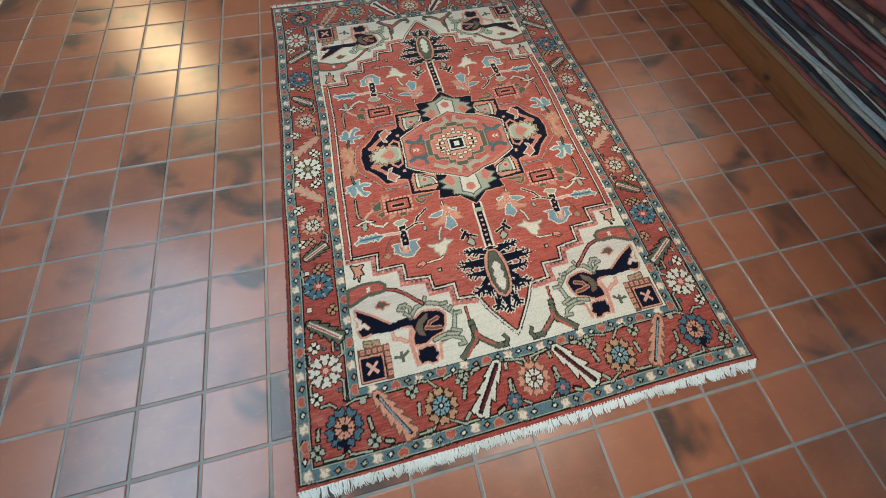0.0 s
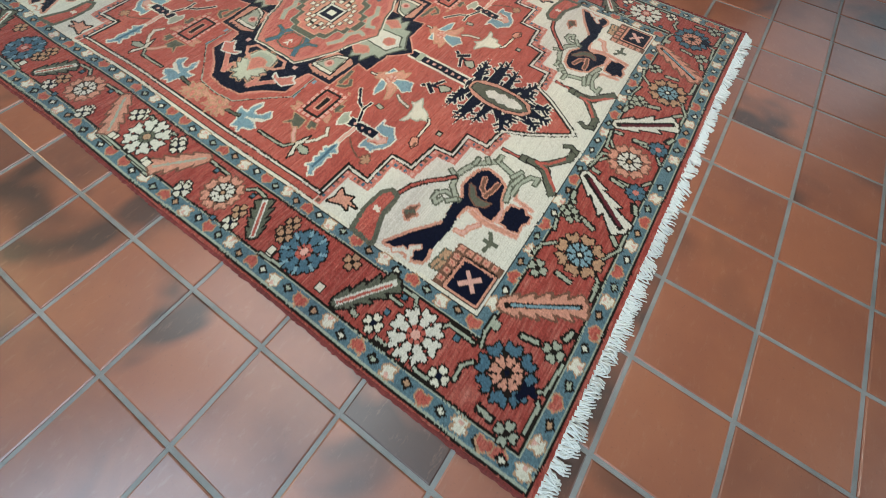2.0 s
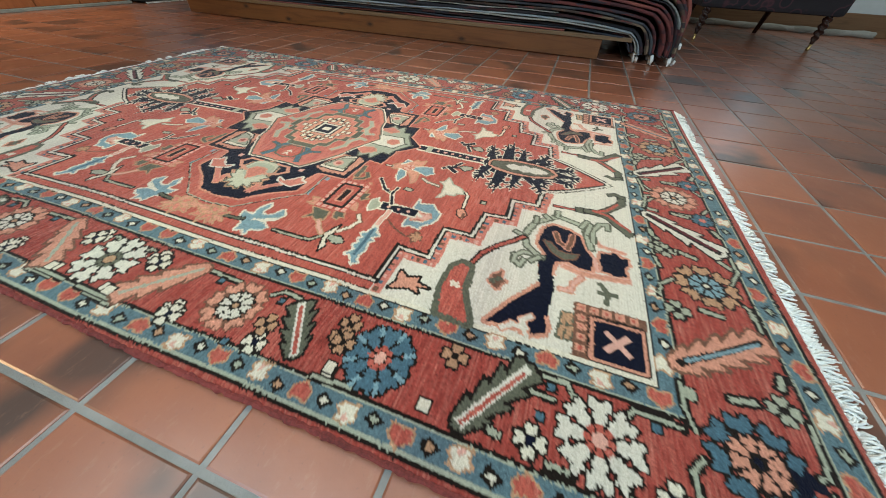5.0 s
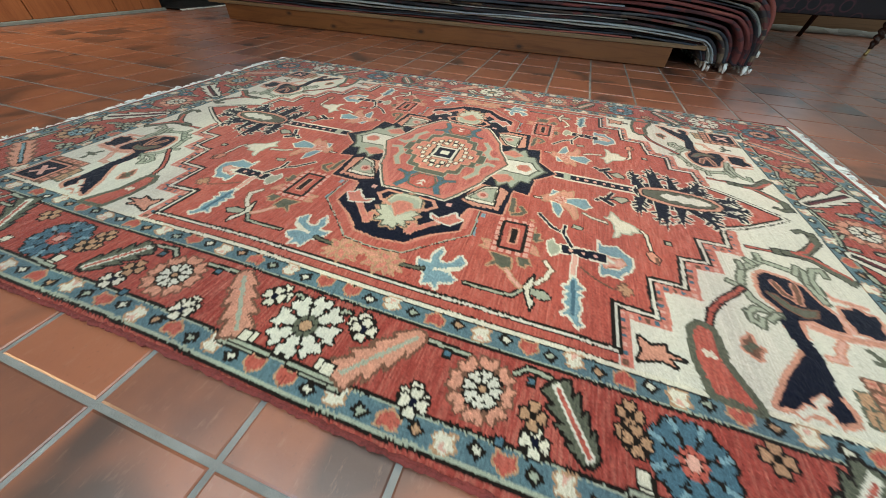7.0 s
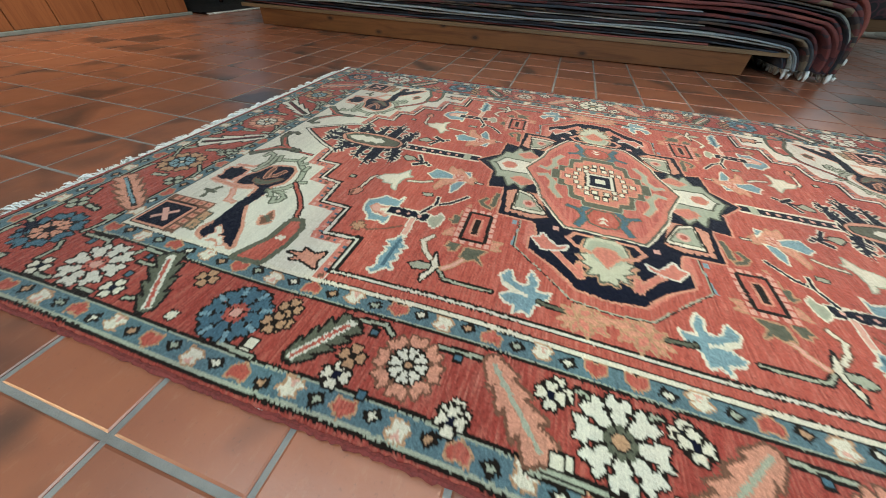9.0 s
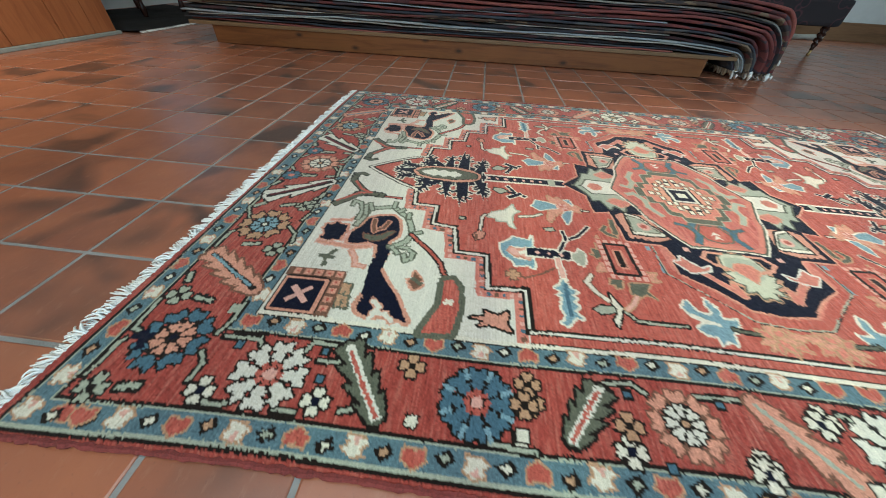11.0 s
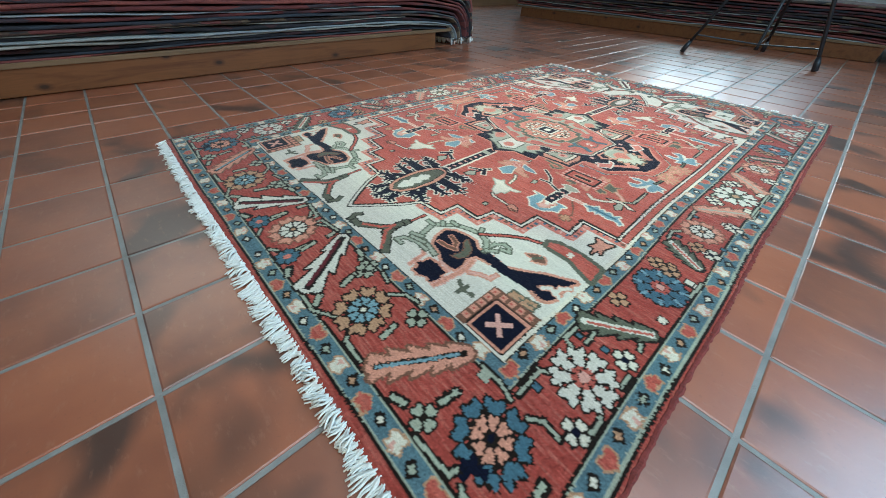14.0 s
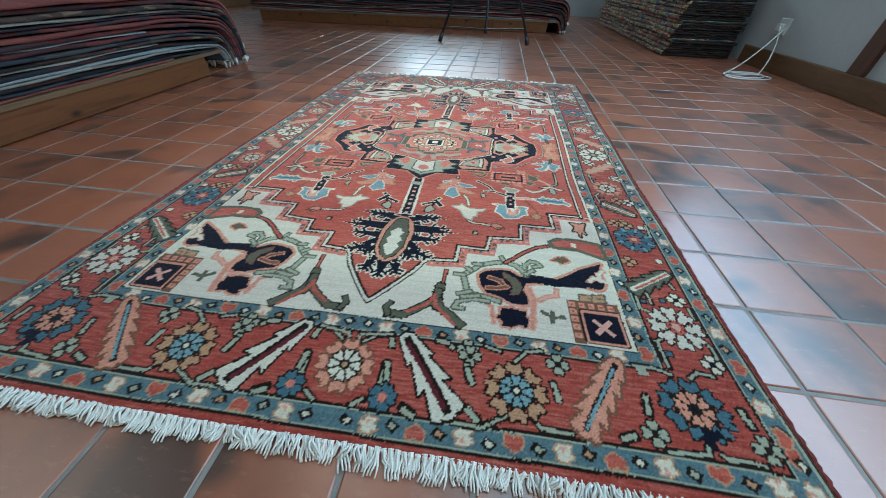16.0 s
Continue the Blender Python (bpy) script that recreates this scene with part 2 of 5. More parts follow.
wall_with_window("wall_west", "y", X0, Y0, Y1, (-2.5, 1.0, 1.32, 3.25), -1, "white plastered wall with a window opening")
wall_with_window("wall_east", "y", X1, Y0, Y1, (-3.4, -1.8, 0.95, 2.25), 1, "white plastered wall with a window opening")
wall_with_window("wall_south", "x", Y0, X0, X1, (-0.6, 1.8, 0.7, 2.4), -1, "white plastered wall with a window opening")
wall_with_window("wall_north", "x", Y1, X0, X1, (3.0, 4.0, 1.2, 2.2), 1, "white plastered wall behind the panel")
tagged(part("ceiling", boxes(((X0, Y0, TOP), (X1, -0.70, TOP + 0.2)), ((X0, 2.50, TOP), (X1, Y1, TOP + 0.2)), ((X0, -0.70, TOP), (-1.85, 2.50, TOP + 0.2)), ((-0.45, -0.70, TOP), (X1, 2.50, TOP + 0.2))), CEILING), "plain pale plastered ceiling with a skylight", "ceiling", kind="structure")
tagged(part("baseboard", boxes(((X0, -2.55, 0), (X0 + 0.035, Y1, 0.135)), bevel=0.006), SKIRT), "brown wooden skirting board along the wall", "skirting board", kind="structure")
tagged(part("baseboard", boxes(((X1 - 0.035, Y0, 0), (X1, Y1, 0.20)), bevel=0.006), SKIRT), "brown wooden skirting board along the wall", "skirting board", kind="structure")
tagged(part("trim", boxes(((X0, -1.38, 0.135), (X0 + 0.03, -1.26, 0.62)), bevel=0.004), BEAM), "dark brown timber post in the white wall", "post", kind="structure")


# ---- patterned rug ----
HALF_W, HALF_L, KNOT = 0.781, 1.204, 0.0026
SHORT = 0.034  # the near end was woven a little shorter
NU, NV = round(HALF_W / KNOT), round(HALF_L / KNOT)
C_RED, C_DEEP, C_SALMON = (0.405, 0.084, 0.057), (0.305, 0.053, 0.038), (0.52, 0.17, 0.12)
C_NAVY, C_DARK, C_CREAM = (0.004, 0.005, 0.014), (0.012, 0.008, 0.006), (0.64, 0.57, 0.43)
C_WHITE, C_BLUE, C_SKY = (0.60, 0.545, 0.435), (0.068, 0.128, 0.160), (0.19, 0.285, 0.305)
C_GREEN, C_SAGE, C_PEACH = (0.105, 0.105, 0.070), (0.34, 0.345, 0.25), (0.55, 0.245, 0.16)
C_TEAL = (0.100, 0.155, 0.170)
C_TAN, C_BROWN, C_PINK = (0.42, 0.235, 0.13), (0.16, 0.075, 0.045), (0.62, 0.33, 0.25)


class Chart:
    """The weaver's chart for one quarter of the rug: u across from the middle line, v along it, in metres."""

    def __init__(self):
        u = (np.arange(NU) + 0.5) * KNOT
        v = (np.arange(NV) + 0.5) * KNOT
        self.u, self.v = np.meshgrid(u, v, indexing="ij")
        self.c = np.zeros((NU, NV, 3))

    def where(self, mask, colour):
        self.c[mask] = colour

    def window(self, lo, hi):
        a, b = max(0, int(lo[0] / KNOT) - 1), min(NU, int(hi[0] / KNOT) + 2)
        c, d = max(0, int(lo[1] / KNOT) - 1), min(NV, int(hi[1] / KNOT) + 2)
        return slice(a, max(a, b)), slice(c, max(c, d))

    def poly(self, pts, fill, rim=None, width=0.006):
        pts = np.array(pts, float)
        pad = width * 1.5 if rim is not None else 0.0
        s = self.window(pts.min(0) - pad, pts.max(0) + pad)
        u, v = self.u[s], self.v[s]
        inside = np.zeros(u.shape, bool)
        near = np.full(u.shape, 9.0)
        for (ax, ay), (bx, by) in zip(pts, np.roll(pts, -1, 0)):
            if ay != by:
                inside ^= ((ay > v) != (by > v)) & (u < (bx - ax) * (v - ay) / (by - ay) + ax)
            k = max((bx - ax) ** 2 + (by - ay) ** 2, 1e-9)
            w = np.clip(((u - ax) * (bx - ax) + (v - ay) * (by - ay)) / k, 0, 1)
            near = np.minimum(near, np.hypot(u - ax - w * (bx - ax), v - ay - w * (by - ay)))
        if rim is not None:
            self.c[s][near < width] = rim
        if fill is not None:
            self.c[s][inside] = fill

    def line(self, pts, colour, width=0.006, rim=None, rim_width=0.004):
        for (ax, ay), (bx, by) in zip(pts, pts[1:]):
            d = Vector((bx - ax, by - ay))
            n = Vector((-d.y, d.x)).normalized() * (width / 2)
            e = d.normalized() * (width / 2)
            q = [(ax - e.x + n.x, ay - e.y + n.y), (bx + e.x + n.x, by + e.y + n.y), (bx + e.x - n.x, by + e.y - n.y), (ax - e.x - n.x, ay - e.y - n.y)]
            if rim is not None:
                self.poly(q, None, rim, rim_width)
        for (ax, ay), (bx, by) in zip(pts, pts[1:]):
            d = Vector((bx - ax, by - ay))
            n = Vector((-d.y, d.x)).normalized() * (width / 2)
            e = d.normalized() * (width / 2)
            self.poly([(ax - e.x + n.x, ay - e.y + n.y), (bx + e.x + n.x, by + e.y + n.y), (bx + e.x - n.x, by + e.y - n.y), (ax - e.x - n.x, ay - e.y - n.y)], colour)

    def disc(self, at, r, colour, stretch=1.0):
        s = self.window((at[0] - r * max(1, stretch), at[1] - r), (at[0] + r * max(1, stretch), at[1] + r))
        self.c[s][np.hypot((self.u[s] - at[0]) / stretch, self.v[s] - at[1]) < r] = colour

    def rect(self, at, w, h, colour):
        u, v = at
        self.poly([(u - w / 2, v - h / 2), (u + w / 2, v - h / 2), (u + w / 2, v + h / 2), (u - w / 2, v + h / 2)], colour)

    def flower(self, at, r, petals, petal, core, rim=None, eye=None, notch=0.26, turn=0.0, rim_width=0.0045):
        """A rosette with lobed petals."""
        s = self.window((at[0] - r * 1.35, at[1] - r * 1.35), (at[0] + r * 1.35, at[1] + r * 1.35))
        du, dv = self.u[s] - at[0], self.v[s] - at[1]
        rr, ang = np.hypot(du, dv), np.arctan2(dv, du) + turn
        phase = np.abs(((ang * petals / (2 * math.pi)) % 1.0) - 0.5) * 2  # 1 at a petal's middle, 0 between two
        edge = r * np.where(phase < 0.16, 0.52, np.where(phase < 0.62, 0.84 + 0.16 * (notch < 0.4), np.where(phase < 0.86, 1.0, 0.86)))
        edge = np.where(phase < 0.40, edge * (1 - 0.45 * notch), edge)
        if rim is not None:
            self.c[s][rr < edge + rim_width] = rim
        self.c[s][rr < edge] = petal
        if core is not None:
            ring = rr < r * 0.46
            self.c[s][ring] = rim if rim is not None else core
            self.c[s][(rr < r * 0.41) & (phase > 0.25)] = core
        if eye is not None:
            self.c[s][rr < r * 0.17] = eye

    def rosette(self, at, r, n, petal, rim, core, eye, turn=0.0):
        """A blossom of separate notched petals, each outlined with dark knots."""
        half = [(0.34, 0.30), (0.52, 0.62), (0.64, 0.42), (0.70, 0.96), (0.97, 0.82), (0.95, 0.40), (0.86, 0.26)]
        if n < 6:
            half = [(0.08, 0.12), (0.40, 0.62), (0.70, 0.98), (0.96, 0.66), (0.86, 0.12)]
        wide = 0.285 if n > 5 else 0.42
        if rim is not None:
            self.disc(at, (0.42 if n > 5 else 0.3) * r, rim)
        shapes = []
        for i in range(n):
            a = turn + 2 * math.pi * i / n
            d = (math.cos(a), math.sin(a))

            def dot(f, w):
                return (at[0] + r * (f * d[0] - w * wide * d[1]), at[1] + r * (f * d[1] + w * wide * d[0]))

            shapes.append([dot(f, w) for f, w in half] + [dot(0.90 if n > 5 else 0.82, 0.0)] + [dot(f, -w) for f, w in half[::-1]])
        for pts in shapes:
            self.poly(pts, None, rim, 0.0034)
        for pts in shapes:
            self.poly(pts, petal)
        for i in range(n):
            a = turn + 2 * math.pi * i / n
            d = (math.cos(a), math.sin(a))
            if n > 5:
                self.line([(at[0] + 0.46 * r * d[0], at[1] + 0.46 * r * d[1]), (at[0] + 0.74 * r * d[0], at[1] + 0.74 * r * d[1])], petal, 0.15 * r)
            if core is not None:
                self.disc((at[0] + 0.27 * r * d[0], at[1] + 0.27 * r * d[1]), 0.095 * r, core)
        if eye is not None:
            self.disc(at, (0.17 if n > 5 else 0.30) * r, eye)

    def leaf(self, a, b, w, fill, rim, vein, teeth=6, vein_width=0.006):
        """A leaf from a to b with forward-pointing teeth and a vein along it."""
        a, b = Vector(a), Vector(b)
        d = b - a
        n = Vector((-d.y, d.x)).normalized()
        left, right = [a.copy()], [a.copy()]
        for i in range(teeth):
            f0, f1 = 0.04 + 0.92 * i / teeth, 0.04 + 0.92 * (i + 1) / teeth
            body = w * (0.62 + 0.38 * math.sin(math.pi * (0.15 + 0.7 * f0)))
            for f, k in ((f0, 0.50), (f1 - 0.02, 0.92), (f1 + 0.02, 1.0), (f1 - 0.01, 0.52)):
                f = min(f, 1.0)
                left.append(a + d * f + n * body * k * (1.0 if f < 0.97 else 0.5))
                right.append(a + d * f - n * body * k * (1.0 if f < 0.97 else 0.5))
        left.append(b.copy())
        self.poly([tuple(p) for p in left + right[:0:-1]], fill, rim, 0.0048)
        if vein is not None:
            self.line([tuple(a + d * 0.10), tuple(a + d * 0.90)], vein, vein_width)

    def spray(self, at, r, n, fills, rim, turn=0.0, eye=None):
        """A wild blossom: pointed, toothed leaves in turning colours about a small eye."""
        for i in range(n):
            a = turn + 2 * math.pi * i / n
            tip = r * (1.0 if i % 2 else 0.82)
            d = (math.cos(a), math.sin(a))
            side = (-d[1], d[0])

            def dot(f, w):
                return (at[0] + f * tip * d[0] + w * r * side[0], at[1] + f * tip * d[1] + w * r * side[1])

            half = [(0.08, 0.10), (0.40, 0.14), (0.46, 0.27), (0.58, 0.13), (0.72, 0.17), (0.78, 0.08)]
            self.poly([dot(f, w) for f, w in half] + [dot(1.08, 0.0)] + [dot(f, -w) for f, w in half[::-1]], fills[i % len(fills)], rim, 0.0036)
        if eye is not None:
            self.disc(at, 0.22 * r, rim)
            self.disc(at, 0.15 * r, eye)

    def beads(self, start, end, fixed, across):
        """The guard stripe's blossoms, alternately cream and red, with dark-ringed dots between."""
        for i in range(-2, 33):
            s = start + 0.0388 * i
            if not 0 <= s <= end:
                continue
            jog = 0.003 * math.sin(i * 2.4 + fixed * 40)

            def shape(pts, colour, rim=None, width=0.003):
                pts = [(p + jog, q) for p, q in pts]
                self.poly([(fixed + p, s + q) if across == "u" else (s + q, fixed + p) for p, q in pts], colour, rim, width)

            flip = 1 if i % 8 < 4 else -1
            if i % 2:
                shape([(-0.011, -0.006), (0.002, -0.014), (0.012, 0.002), (-0.001, 0.014)], C_DARK)
                shape([(-0.005, -0.003), (0.001, -0.007), (0.006, 0.001), (-0.001, 0.007)], (C_TAN, C_SAGE, C_CREAM)[i % 3])
            elif i % 4 == 0:
                shape([(-0.011, -0.008), (-0.004, -0.016), (0.002, -0.009), (0.010, -0.012), (0.012, 0.002), (0.005, 0.015), (-0.003, 0.008), (-0.012, 0.012)], C_CREAM, C_TAN)
                shape([(-0.010 * flip, -0.006), (0.002 * flip, -0.003), (-0.010 * flip, 0.006)], C_PINK)
            else:
                shape([(-0.012 * flip, 0.0), (-0.002 * flip, -0.015), (0.011 * flip, -0.013), (0.008 * flip, 0.0), (0.011 * flip, 0.013), (-0.002 * flip, 0.015)], C_RED, C_TAN)


def draw_rug():
    k = Chart()
    u, v = k.u, k.v
    # frame of stripes round the field
    f = np.maximum(u - 0.556, np.interp(v - 0.948, (-1, 0, 0.049, 0.191, 0.241, 0.269), (-1, 0, 0.050, 0.166, 0.218, 0.240)))
    k.where(f < 9, C_DEEP)
    for lo, hi, colour in ((-1, 0, C_RED), (0, 0.004, C_DARK), (0.004, 0.0095, C_CREAM), (0.0095, 0.0125, C_DARK), (0.0125, 0.041, C_TEAL), (0.041, 0.044, C_SAGE), (0.044, 0.050, C_DARK), (0.050, 0.166, C_DEEP), (0.166, 0.171, C_DARK), (0.171, 0.174, C_SAGE), (0.174, 0.207, C_TEAL), (0.207, 0.210, C_SAGE), (0.210, 0.2155, C_DARK), (0.2155, 1, C_DEEP)):
        k.where((f >= lo) & (f < hi), colour)
    k.beads(0.105, 0.975, 0.581, "u")
    k.beads(0.060, 0.562, 0.9745, "v")
    k.beads(0.105, 1.150, 0.7465, "u")
    k.beads(0.075, 0.734, 1.1625, "v")
    k.beads(1.1625, 1.17, 0.7465, "u")
    draw_spandrel(k)
    draw_field(k)
    draw_medallion(k)
    draw_borders(k)
    outline_motifs(k, (f > 0.052) & (f < 0.164))
    return k


def outline_motifs(k, zone):
    """Weavers outline each pale figure with a row of dark knots."""
    c = k.c
    ground = np.abs(c - np.array(C_DEEP)).sum(-1) < 0.02
    pale = c.sum(-1) > 0.55
    near = np.zeros_like(pale)
    for du, dv in ((1, 0), (-1, 0), (0, 1), (0, -1), (1, 1), (-1, -1)):
        near |= np.roll(np.roll(pale, du, 0), dv, 1)
    keep = np.random.default_rng(9).random(pale.shape) < 0.85
    c[zone & ground & near & keep] = C_DARK


def draw_spandrel(k):
    steps = [(0.106, 0.744), (0.177, 0.745), (0.177, 0.687), (0.254, 0.688), (0.261, 0.637), (0.347, 0.628), (0.35, 0.561), (0.442, 0.559), (0.438, 0.485), (0.535, 0.485)]
    steps = [(0.104, 0.752)] + steps[1:-1] + [(0.534, steps[-1][1])]
    apex = [(0.0, 0.912), (0.014, 0.897), (0.040, 0.862), (0.078, 0.806)]
    k.poly(apex + steps + [(0.560, steps[-1][1]), (0.560, 0.957), (0.0, 0.957)], C_WHITE)
    # stippled pink steps between the cream and the field
    for (au, av), (bu, bv) in zip(steps, steps[1:]):
        n = max(1, round(math.hypot(bu - au, bv - av) / 0.016))
        for i in range(n + 1):
            q = (au + (bu - au) * i / n + 0.014, av + (bv - av) * i / n + 0.014)
            k.rect(q, 0.021, 0.021, C_SALMON)
            k.rect((q[0] + 0.003, q[1] - 0.002), 0.009, 0.009, (C_PINK, C_BLUE, C_BROWN, C_BLUE)[i % 4])
    outline = apex + steps
    k.line(outline, C_DARK, 0.016)
    k.line([(p + 0.001, q + 0.001) for p, q in outline], C_WHITE, 0.0065)
    # branching stem by the apex
    k.line([(0.16, 0.785), (0.158, 0.826), (0.154, 0.854)], C_RED, 0.006, C_DARK, 0.003)
    k.line([(0.154, 0.842), (0.151, 0.87), (0.157, 0.903), (0.185, 0.925), (0.207, 0.945)], C_GREEN, 0.019, C_DARK, 0.003)
    k.line([(0.151, 0.859), (0.148, 0.887), (0.114, 0.917), (0.088, 0.937), (0.054, 0.941)], C_GREEN, 0.016, C_DARK, 0.003)
    k.line([(0.145, 0.872), (0.152, 0.904), (0.176, 0.927), (0.195, 0.948)], C_RED, 0.008)
    k.line([(0.146, 0.877), (0.131, 0.903), (0.095, 0.928)], C_RED, 0.008)
    k.line([(0.054, 0.941), (0.045, 0.925), (0.052, 0.912)], C_GREEN, 0.010, C_DARK, 0.003)
    # hooked dark figure
    k.poly([(0.546, 0.702), (0.493, 0.732), (0.426, 0.781), (0.377, 0.775), (0.343, 0.779), (0.316, 0.761), (0.29, 0.763), (0.26, 0.77), (0.241, 0.787), (0.247, 0.819), (0.261, 0.843), (0.294, 0.852), (0.322, 0.87), (0.36, 0.866), (0.359, 0.842), (0.349, 0.824), (0.358, 0.8), (0.384, 0.793), (0.421, 0.789), (0.443, 0.78), (0.482, 0.783), (0.522, 0.797), (0.537, 0.793), (0.545, 0.775), (0.54, 0.742)], C_NAVY, C_PEACH, 0.008)
    k.line([(0.375, 0.781), (0.431, 0.787), (0.485, 0.783)], C_NAVY, 0.026)
    k.line([(0.548, 0.729), (0.536, 0.743), (0.538, 0.764), (0.522, 0.757), (0.511, 0.769)], C_WHITE, 0.009, C_PEACH, 0.003)
    k.line([(0.533, 0.758), (0.548, 0.767)], C_WHITE, 0.008)
    k.poly([(0.302, 0.772), (0.305, 0.786), (0.323, 0.8), (0.327, 0.82), (0.322, 0.84), (0.337, 0.833), (0.345, 0.814), (0.333, 0.791)], C_GREEN, C_BROWN, 0.004)
    k.line([(0.269, 0.793), (0.294, 0.801), (0.305, 0.818)], C_BROWN, 0.009, C_PEACH, 0.003)
    k.line([(0.264, 0.828), (0.288, 0.825), (0.309, 0.819)], C_BROWN, 0.009, C_PEACH, 0.003)
    k.poly([(0.323, 0.882), (0.296, 0.884), (0.294, 0.902), (0.286, 0.913), (0.298, 0.924), (0.297, 0.935), (0.315, 0.937), (0.326, 0.928), (0.35, 0.93), (0.358, 0.91), (0.351, 0.899), (0.351, 0.885), (0.338, 0.886)], C_NAVY, C_PEACH, 0.006)
    k.line([(0.355, 0.878), (0.318, 0.871)], C_PINK, 0.007)
    k.line([(0.365, 0.818), (0.373, 0.849), (0.37, 0.874), (0.365, 0.912), (0.362, 0.931)], C_PEACH, 0.010, C_PINK, 0.003)
    k.line([(0.244, 0.863), (0.275, 0.885), (0.277, 0.909), (0.28, 0.929)], C_PEACH, 0.006, C_PINK, 0.003)
    k.line([(0.428, 0.814), (0.426, 0.83), (0.405, 0.835), (0.386, 0.848)], C_PINK, 0.007, C_PEACH, 0.004)
    # grey-green scrolls round the hook
    k.line([(0.379, 0.739), (0.395, 0.734), (0.387, 0.722), (0.37, 0.72), (0.356, 0.735), (0.355, 0.754), (0.357, 0.772)], C_SAGE, 0.008, C_GREEN, 0.004)
    k.line([(0.351, 0.76), (0.333, 0.74), (0.305, 0.731), (0.276, 0.738), (0.244, 0.751), (0.221, 0.777), (0.203, 0.794), (0.21, 0.819), (0.218, 0.85), (0.252, 0.857), (0.29, 0.866)], C_SAGE, 0.010, C_GREEN, 0.004)
    k.line([(0.266, 0.87), (0.228, 0.869), (0.198, 0.884), (0.192, 0.901), (0.21, 0.902)], C_SAGE, 0.008, C_GREEN, 0.004)
    for a, b in ([(0.203, 0.794), (0.184, 0.794)], [(0.224, 0.846), (0.198, 0.857)], [(0.302, 0.729), (0.296, 0.714)], [(0.244, 0.751), (0.227, 0.75)], [(0.221, 0.777), (0.211, 0.768)], [(0.243, 0.857), (0.208, 0.865)], [(0.36, 0.766), (0.375, 0.753)]):
        k.line([a, b], C_SAGE, 0.008, C_GREEN, 0.004)
    k.line([(0.426, 0.647), (0.39, 0.659), (0.358, 0.684), (0.329, 0.712), (0.307, 0.731)], C_RED, 0.007, C_DARK, 0.004)
    # red block, star and small filling figures
    k.poly([(0.557, 0.624), (0.501, 0.614), (0.45, 0.618), (0.433, 0.632), (0.439, 0.647), (0.498, 0.648), (0.546, 0.668), (0.562, 0.675)], C_RED, C_GREEN, 0.012)
    k.line([(0.559, 0.62), (0.492, 0.607), (0.444, 0.613), (0.427, 0.628), (0.43, 0.651)], C_GREEN, 0.009)
    k.line([(0.486, 0.629), (0.492, 0.639)], C_CREAM, 0.009)
    k.line([(0.493, 0.63), (0.485, 0.638)], C_CREAM, 0.007)
    k.poly([(0.54, 0.517), (0.522, 0.526), (0.502, 0.521), (0.495, 0.523), (0.507, 0.541), (0.499, 0.565), (0.511, 0.563), (0.517, 0.592), (0.52, 0.566), (0.534, 0.577), (0.528, 0.556), (0.534, 0.537)], C_PEACH, C_DARK, 0.005)
    k.poly([(0.46, 0.689), (0.441, 0.692), (0.424, 0.706), (0.444, 0.708), (0.448, 0.717), (0.472, 0.704)], C_BROWN, C_PEACH, 0.005)
    k.line([(0.454, 0.694), (0.444, 0.706)], C_GREEN, 0.010)
    for pts in ([(0.53, 0.817), (0.512, 0.82), (0.509, 0.833), (0.529, 0.829)], [(0.502, 0.821), (0.484, 0.823), (0.483, 0.833), (0.499, 0.83)]):
        k.line(pts, C_TAN, 0.008, C_GREEN, 0.004)
    k.line([(0.389, 0.882), (0.407, 0.895), (0.433, 0.892)], C_GREEN, 0.010)
    k.line([(0.411, 0.881), (0.408, 0.908)], C_GREEN, 0.010)
    # crossed square in the corner, with its stippled edge
    k.line([(0.548, 0.850), (0.458, 0.850), (0.458, 0.943)], C_BROWN, 0.024)
    for p, q in [(0.542 - 0.021 * i, 0.850) for i in range(5)] + [(0.458, 0.871 + 0.021 * i) for i in range(4)]:
        k.rect((p, q), 0.014, 0.014, C_PEACH)
        k.rect((p, q), 0.006, 0.006, C_RED)
    square = [(0.478, 0.870), (0.551, 0.870), (0.551, 0.943), (0.478, 0.943)]
    k.poly(square, C_NAVY, C_DARK, 0.009)
    k.poly(square, C_NAVY, C_PEACH, 0.006)
    k.line([(0.500, 0.892), (0.529, 0.921)], C_PINK, 0.010)
    k.line([(0.529, 0.892), (0.500, 0.921)], C_PINK, 0.010)


